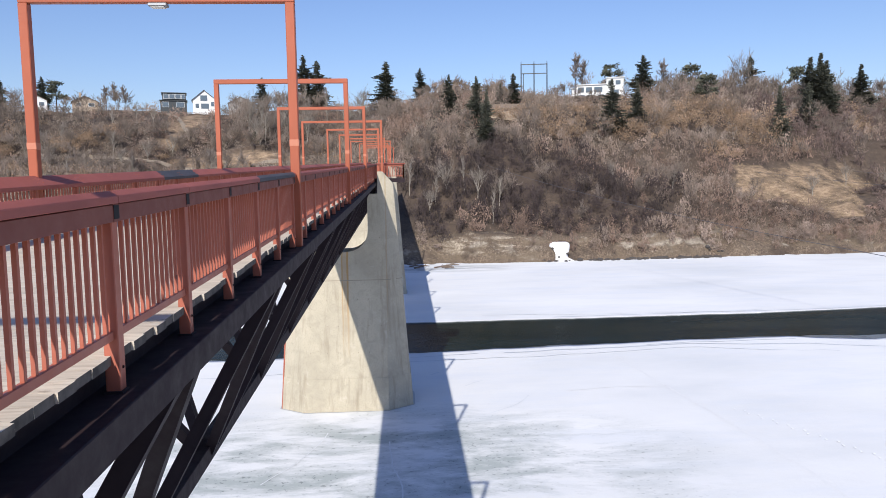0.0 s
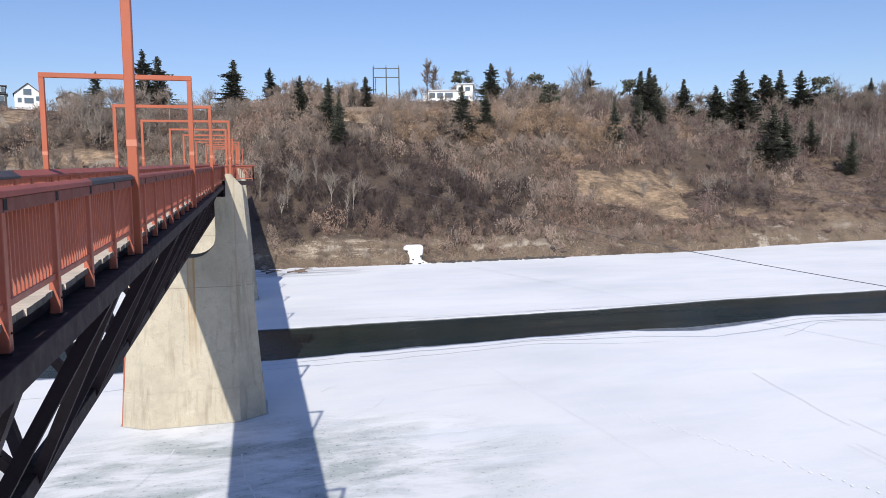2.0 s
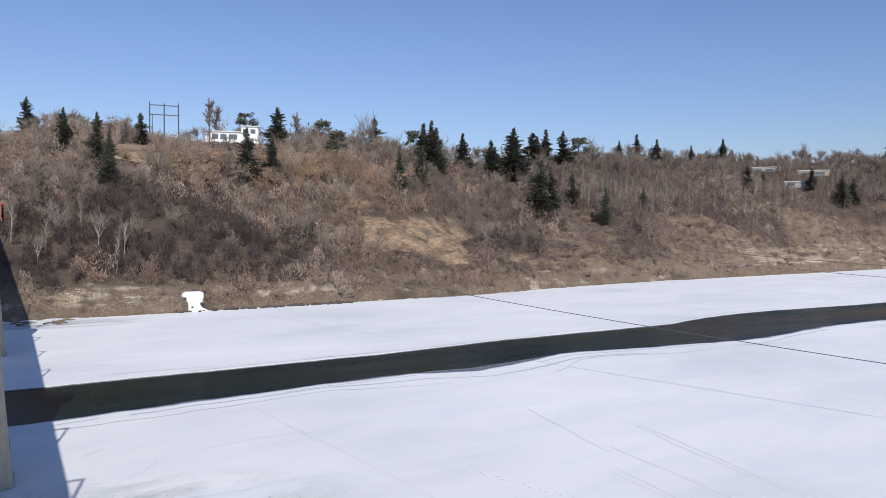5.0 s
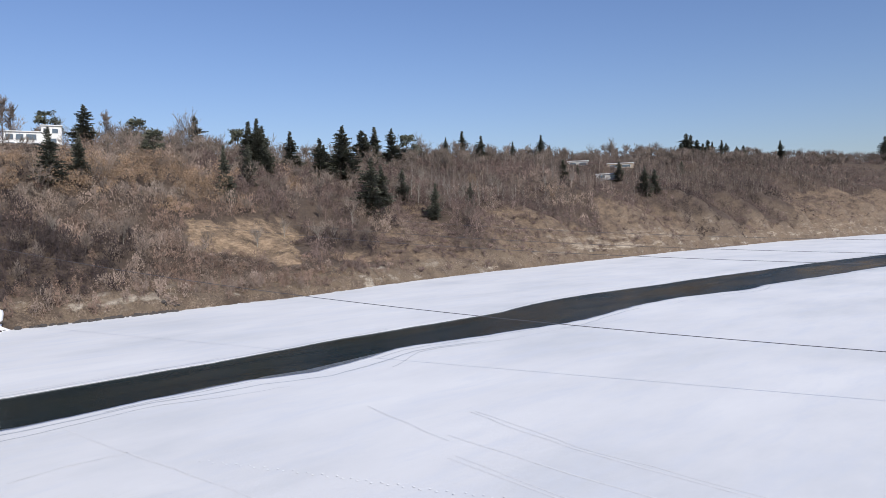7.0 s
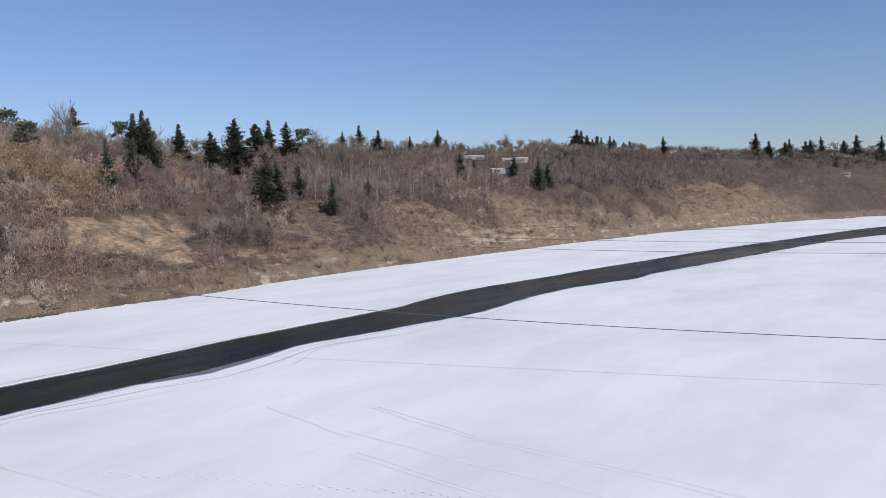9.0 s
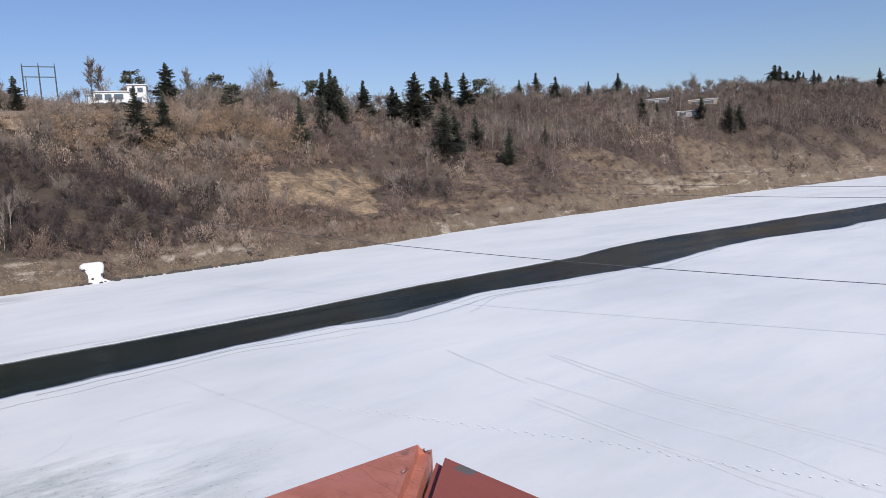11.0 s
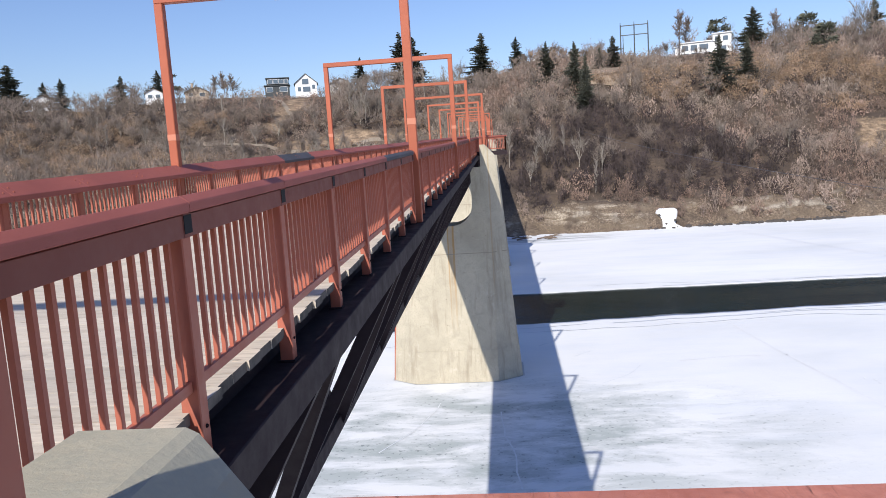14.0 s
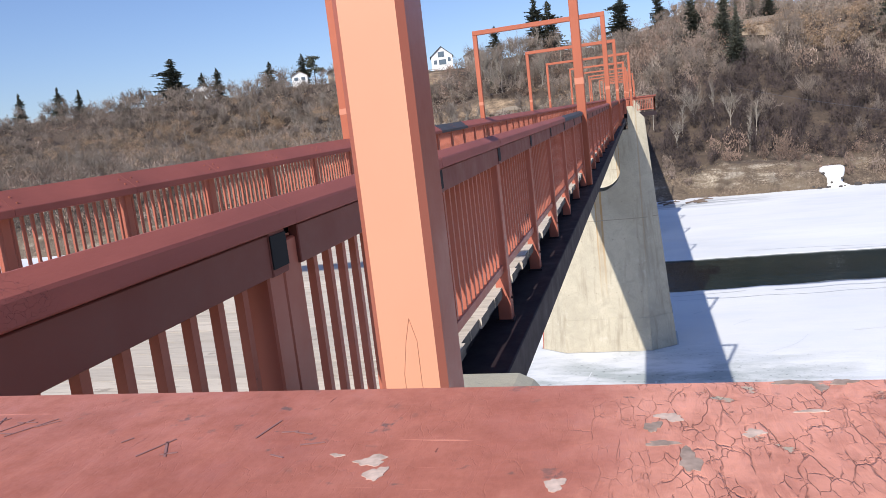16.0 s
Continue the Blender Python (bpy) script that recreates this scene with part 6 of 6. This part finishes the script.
flat_house(768, 120, -80, [(-8, 8, 9, -5, 2.6, GREY_WALL, WHITE_WALL)], [(-4, 1.4, 4.4, 1.2), (3.6, 1.4, 5.0, 1.2)], "long grey house with a white roof, far off on the hill")
gable_house(790, 124, -80, 9, 8, 3.0, 2.2, TAN_WALL, ROOF_BROWN, [(-2.0, 1.5, 1.6, 1.3), (2.0, 1.5, 1.6, 1.3)], "tan house with a brown roof far off where the valley bends")

# ---- power line pylon ----
pylon = tagged(empty("power_pylon"), "dark steel three-post power line frame with two crossarms", "pylon")
PYLON = plain("pylon_steel", (0.10, 0.11, 0.12), 0.6, 0.4)
for sx in (-5.0, 0.0, 5.0):
    part("post", limb(bmesh.new(), (sx, 0, -6), (sx, 0, 12.8), 0.26, 0.2, 8), PYLON, pylon)
    part("insulator", limb(bmesh.new(), (sx, 0, 12.8), (sx, 0, 13.6), 0.12, 0.1, 6), PYLON, pylon)
part("post", limb(bmesh.new(), (-4.0, 4, -6), (-4.0, 4, 9.6), 0.16, 0.12, 8), PYLON, pylon)
for z in (12.2, 8.7):
    part("crossarm", box((-5.2, -0.16, z), (5.2, 0.16, z + 0.32), 0.03), PYLON, pylon)
pz = float(ground_height(53, 286))
pylon.matrix_basis = pose(53, 286, pz + 1.6, 0, 0, -8)

# ---- shore: frozen outfall, boulders, driftwood ----
def blob_mesh(seed, sx, sy, sz, rough, cuts=3):
    bm = bmesh.new()
    bmesh.ops.create_icosphere(bm, subdivisions=cuts, radius=1.0)
    off = Vector((seed * 3.1, seed * 1.7, seed * 0.9))
    for v in bm.verts:
        n = noise.noise(v.co * 1.3 + off) + 0.5 * noise.noise(v.co * 3.1 + off)
        v.co = Vector((v.co.x * sx, v.co.y * sy, v.co.z * sz)) * (1 + rough * n)
    return bm


ICE_WHITE = plain("outfall_ice", (0.86, 0.87, 0.88), 0.5, 0.0, 0.92)
bm = bmesh.new()
prof = [(0.0, 2.6, 2.6), (0.3, 2.2, 2.2), (0.8, 1.85, 1.8), (1.5, 1.8, 1.6), (2.3, 1.95, 1.5), (3.0, 2.05, 1.4), (3.5, 1.9, 1.2), (3.75, 1.45, 0.8)]
rings = []
for z, rx, ry in prof:
    ring = []
    for i in range(20):
        a = 2 * math.pi * i / 20
        c, s = math.cos(a), math.sin(a)
        k = (abs(c) ** 3 + abs(s) ** 3) ** (-1 / 3)
        w = 1 + 0.10 * noise.noise(Vector((c * 1.7, s * 1.7, z * 0.8)))
        ring.append(bm.verts.new((c * k * rx * w + (0.5 if z < 0.5 and c > 0 else 0), s * k * ry * w, z)))
    rings.append(ring)
for r0, r1 in zip(rings, rings[1:]):
    for i in range(20):
        bm.faces.new((r0[i], r0[(i + 1) % 20], r1[(i + 1) % 20], r1[i]))
bm.faces.new(rings[-1])
me = bpy.data.meshes.new("frozen_outfall")
bm.to_mesh(me)
bm.free()
ob = mesh_object("frozen_outfall", me, ICE_WHITE)
smooth_shade(ob)
ob.location = (32.0, 145.2, -0.08)
tagged(ob, "white mass of frozen water below an outfall on the bank", "ice")
ROCK = plain("dark_boulder", (0.085, 0.075, 0.068), 0.9, 0, 0.6, 4.0)
rock_mes = []
for i in range(5):
    bm = blob_mesh(i + 2, 1.0, 0.8, 0.62, 0.28, 2)
    me = bpy.data.meshes.new("boulder")
    bm.to_mesh(me)
    bm.free()
    me.materials.append(ROCK)
    rock_mes.append(me)
for i in range(84):
    if i < 14:
        x, y = rt.uniform(28.2, 33.5), rt.uniform(141.8, 143.6)
        r = rt.uniform(0.28, 0.55)
    else:
        x = rt.uniform(35.5, 66)
        y = float(np.interp(x, BANK_X, BANK_Y)) + rt.uniform(-1.3, 0.1)
        r = rt.uniform(0.25, 0.7)
    o = mesh_object("boulder", rock_mes[i % 5], None)
    o.location = (x, y, max(0.0, float(ground_height(x, y))) + r * 0.2)
    o.scale = (r, r, r)
    o.rotation_euler = (0, 0, rt.uniform(0, 6.28))
    tagged(o, "dark boulder lying at the edge of the ice", "boulder", "boulders along the shore")
LOG = plain("driftwood", (0.15, 0.11, 0.085), 0.9)
for i in range(9):
    x, y = rt.uniform(2.0, 10), rt.uniform(134, 139.5)
    a, L = rt.uniform(-0.5, 0.5), rt.uniform(1.4, 3.4)
    bm = limb(bmesh.new(), (-L / 2, 0, 0), (L * 0.1, 0.12, 0.12), 0.16, 0.12, 6)
    limb(bm, (L * 0.1, 0.12, 0.12), (L / 2, -0.1, 0.05), 0.12, 0.05, 6)
    limb(bm, (0, 0.1, 0.1), (L * 0.22, 0.5, 0.5), 0.06, 0.02, 4)
    me = bpy.data.meshes.new("driftwood_log")
    bm.to_mesh(me)
    bm.free()
    o = mesh_object("driftwood_log", me, LOG)
    o.location = (x, y, 0.16)
    o.rotation_euler = (0, 0, a)
    tagged(o, "dark driftwood log frozen on the ice", "log", "driftwood on the ice")

# ---- cables across the river ----
CABLE = plain("cable_steel", (0.09, 0.09, 0.10), 0.6, 0.3)


def river_wire(x0, base, sag):
    """A sagging wire from the hilltop over the river, lowest over the near ice."""
    bm = bmesh.new()
    prev = None
    for i in range(60):
        y = 275 - 5.6 * i
        z = base + sag * (y + 20) ** 2
        x = x0 - 0.3 * y
        ring = [bm.verts.new((x + 0.042 * math.cos(a), y, z + 0.042 * math.sin(a))) for a in (0.4, 1.97, 3.54, 5.11)]
        if prev:
            for j in range(4):
                bm.faces.new((prev[j], prev[(j + 1) % 4], ring[(j + 1) % 4], ring[j]))
        prev = ring
    me = bpy.data.meshes.new("wire")
    bm.to_mesh(me)
    bm.free()
    return tagged(mesh_object("wire", me, CABLE), "thin dark overhead wire sagging across the river", "wire", "overhead wires")


for x0, base, sag in ((72.6, 4.18, 0.00042), (143.5, 6.77, 0.000265), (173.7, 6.93, 0.000245), (210.2, 8.05, 0.000236)):
    river_wire(x0, base, sag)

# ---- tracks on the ice ----
TRACK = plain("packed_snow", (0.715, 0.72, 0.725), 0.8, 0, 0.95)


def track(pts, w, name, label):
    bm = bmesh.new()
    prev = None
    for i, (x, y) in enumerate(pts):
        a = Vector(pts[max(i - 1, 0)])
        b = Vector(pts[min(i + 1, len(pts) - 1)])
        d = (b - a).normalized()
        n = Vector((-d.y, d.x)) * w / 2
        cur = [bm.verts.new((x + n.x, y + n.y, 0.016)), bm.verts.new((x - n.x, y - n.y, 0.016))]
        if prev:
            bm.faces.new((prev[0], prev[1], cur[1], cur[0]))
        prev = cur
    me = bpy.data.meshes.new(name)
    bm.to_mesh(me)
    bm.free()
    return tagged(mesh_object(name, me, TRACK), label, "track", kind="stuff")


def along(pts, step=2.5, wob=0.15, seed=1):
    r = random.Random(seed)
    out = []
    for (ax, ay), (bx, by) in zip(pts, pts[1:]):
        n = max(1, int(math.hypot(bx - ax, by - ay) / step))
        out += [(ax + (bx - ax) * i / n + r.uniform(-wob, wob), ay + (by - ay) * i / n) for i in range(n)]
    return out + [pts[-1]]


for i, (pts, w) in enumerate((([(19.6, 66), (20.7, 55), (22.1, 43), (22.6, 33), (23, 20)], 0.2), 
                              ([(12.7, 54.7), (16, 55.4), (20.7, 55.2)], 0.14), ([(45.2, 43.2), (42.6, 30.7), (41.8, 18.5), (40.8, 9.6), (40, 0)], 0.22), ([(45.8, 43.0), (43.2, 30.6), (42.4, 18.4), (41.4, 9.5), (40.6, 0)], 0.16), ([(39.3, 39.9), (38.3, 27.6), (37.8, 19.4), (36.6, 14.5), (36, 6)], 0.2), ([(35.3, 36.0), (34.3, 26.9), (33.6, 17.9), (33.4, 14.3), (33, 7)], 0.2), ([(35.9, 36.0), (34.9, 26.8), (34.2, 17.8), (34.0, 14.2), (33.6, 7)], 0.14), ([(41, 52), (40.1, 48.0), (38.2, 38.8)], 0.16))):
    track(along(pts, seed=i), w, "sled_track", "faint packed sled track across the snow")
CRACK = plain("wet_crack", (0.68, 0.705, 0.725), 0.5)
RIM = plain("refrozen_rim", (0.56, 0.585, 0.605), 0.4, 0, 0.85, 0.6)
for i, (pts, w) in enumerate((([(-1.1, 45), (-0.9, 42), (-0.3, 38), (0, 34)], 0.09), ([(-5, 47), (-6, 43), (-8, 39)], 0.07), ([(4.8, 57), (6.5, 58.5)], 0.08), ([(6, 50), (8.5, 52), (9.5, 54)], 0.07), ([(2.2, 60.6), (3.0, 61.4)], 0.22))):
    o = track(along(pts, 1.0, 0.12, 20 + i), w, "ice_crack", "dark wet crack in the river ice")
    o.data.materials.clear()
    o.data.materials.append(CRACK)
for near_edge, off, seed, w in ((False, 1.1, 51, 0.22), (False, 2.3, 52, 0.10), (True, -1.3, 53, 0.16), (True, -3.0, 54, 0.30), (True, -5.2, 55, 0.12)):
    xs = np.arange(-30, 300, 1.2)
    ys = (np.interp(xs, CH_X, CH_NEAR) + ragged(xs, 0.35, 31) if near_edge else np.interp(xs, CH_X, CH_FAR) + ragged(xs, 0.22, 41)) + off * (1 + 0.45 * value_noise(xs, xs * 0, 13.0, seed))
    gaps = value_noise(xs, xs * 0, 16.0, seed + 20) > -0.1
    start = None
    for i in range(len(xs)):
        if gaps[i] and start is None:
            start = i
        if start is not None and (not gaps[i] or i == len(xs) - 1):
            if i - start > 4:
                o = track([(float(a), float(b)) for a, b in zip(xs[start:i], ys[start:i])], w, "ice_rim", "grey refrozen line beside the open channel")
                o.data.materials.clear()
                o.data.materials.append(RIM)
            start = None
# a trail of footprints: pairs of low rims
bm = bmesh.new()
rf = random.Random(9)
for j, (x, y) in enumerate(along([(23.5, 49), (27.0, 41.0), (30.7, 31.5), (32.5, 27.7), (34.2, 20.9), (36.9, 14.3), (38.1, 10.6), (40, 5)], 0.55, 0.05, 7)):
    s = 0.16 if j % 2 else -0.16
    cx, cy = x + s * 0.9 + rf.uniform(-0.05, 0.05), y + s * 0.3
    v = [bm.verts.new((cx + 0.10 * math.cos(a), cy + 0.14 * math.sin(a), 0.014 + (0.03 if 0.4 < a < 3.4 else 0.0))) for a in [k * 1.047 for k in range(6)]]
    c = bm.verts.new((cx, cy, 0.013))
    for k in range(6):
        bm.faces.new((v[k], v[(k + 1) % 6], c))
me = bpy.data.meshes.new("footprints")
bm.to_mesh(me)
bm.free()
tagged(mesh_object("footprints", me, SNOW), "trail of footprints in the river snow", "footprints", kind="stuff")
# thin grey ice in the bays of the channel's edge
THIN = plain("thin_grey_ice", (0.17, 0.19, 0.20), 0.25, 0, 0.6, 0.8)
xs = np.arange(-40, 170, 0.8)
ya = np.interp(xs, CH_X, CH_NEAR) + ragged(xs, 0.35, 31) - 0.6
yb = np.maximum(ya + 0.9 + 0.35 * value_noise(xs, xs * 0, 5, 44), np.interp(xs, [36, 41, 47, 56, 66, 70], [60, 71.9, 71.0, 72.2, 73.6, 60]))
v = np.concatenate([np.stack([xs, ya, np.full(len(xs), -0.055)], -1), np.stack([xs, yb, np.full(len(xs), -0.075)], -1)])
n = len(xs)
me = bpy.data.meshes.new("thin_ice")
me.from_pydata(v.tolist(), [], [(i, i + 1, n + i + 1, n + i) for i in range(n - 1)])
tagged(mesh_object("thin_ice", me, THIN), "thin grey ice along the open channel", "ice", kind="structure")

# ---- footpath and log wall on the bench downstream ----
GRAVEL = plain("pale_gravel", (0.30, 0.245, 0.185), 0.95, 0, 0.7, 1.5)


def drape(pts, w, lift, name, mat, label, category):
    """A strip that follows the ground."""
    bm = bmesh.new()
    prev = None
    pts = along(pts, 2.0, 0.2, 31)
    for i, (x, y) in enumerate(pts):
        ax, ay = pts[max(i - 1, 0)]
        bx, by = pts[min(i + 1, len(pts) - 1)]
        L = math.hypot(bx - ax, by - ay)
        nx, ny = -(by - ay) / L * w / 2, (bx - ax) / L * w / 2
        cur = []
        for s in (1, -1):
            qx, qy = x + s * nx, y + s * ny
            cur.append(bm.verts.new((qx, qy, float(ground_height(qx, qy)) + lift)))
        if prev:
            bm.faces.new((prev[0], prev[1], cur[1], cur[0]))
        prev = cur
    me = bpy.data.meshes.new(name)
    bm.to_mesh(me)
    bm.free()
    return tagged(mesh_object(name, me, mat), label, category, kind="structure")


drape([(-110, 262), (-80, 258), (-55, 257), (-34, 262), (-20, 270)], 2.2, 0.15, "footpath", GRAVEL, "pale gravel footpath along the hillside bench", "path")
drape([(-98, 320), (-88, 300), (-78, 281), (-66, 276)], 2.0, 0.12, "footpath", GRAVEL, "worn dirt trail running down the hill", "path")
wall = tagged(empty("log_wall", (-56, 270, 0)), "low dark retaining wall of stacked logs on the bench", "retaining wall")
lw = [(-70, 267), (-62, 268), (-54, 268.5), (-47, 271), (-43, 275)]
for (ax, ay), (bx, by) in zip(lw, lw[1:]):
    za, zb = float(ground_height(ax, ay)), float(ground_height(bx, by))
    for j in range(3):
        bm = limb(bmesh.new(), (ax + 56, ay - 270, za + 0.1 + 0.42 * j), (bx + 56, by - 270, zb + 0.1 + 0.42 * j), 0.24, 0.22, 8)
        part("log", bm, LOG, wall)


# ---- deck planks ----
PW = 0.235
plank_me = bpy.data.meshes.new("plank")
pb = box((-2.225, 0.0028, -0.066), (2.225, PW - 0.0028, 0.0))
pb.to_mesh(plank_me)
pb.free()
plank_me.materials.append(PLANK)
PLANK_END = plain("plank_end_grain", (0.15, 0.13, 0.11), 0.9, 0, 0.4, 9.0)
plank_me.materials.append(PLANK_END)
for p in plank_me.polygons:
    if abs(p.normal.x) > 0.5:
        p.material_index = 1
deck = tagged(empty("deck", (CX, 0, 15.2)), "weathered grey timber plank deck of the footbridge", "deck", kind="structure")
rng = random.Random(5)
y = -6.0
far_bm = bmesh.new()
while y < 162:
    off, lift = rng.uniform(-0.022, 0.010), rng.uniform(-0.0006, 0.0002)
    z = line(y) - 0.955 + lift
    if y < 62:
        o = mesh_object("plank", plank_me, None, deck)
        o.location = (off, y, z - 15.2)
        o.rotation_euler = (math.atan2(line(y + PW) - line(y), PW), 0, 0)
    else:
        add_box(far_bm, (CX - 2.225 + off, y + 0.004, z - 0.085), (CX + 2.225 + off, y + PW - 0.004, z))
    y += PW
for yy in np.arange(-30, -6.1, PW):
    add_box(far_bm, (CX - 2.2, yy + 0.004, line(yy) - 1.04), (CX + 2.2, yy + PW - 0.004, line(yy) - 0.955))
ob = part("far_planks", far_bm, PLANK, deck)
ob.matrix_parent_inverse = Matrix.Translation((-CX, 0, -15.2))
ob["kind"] = "stuff"
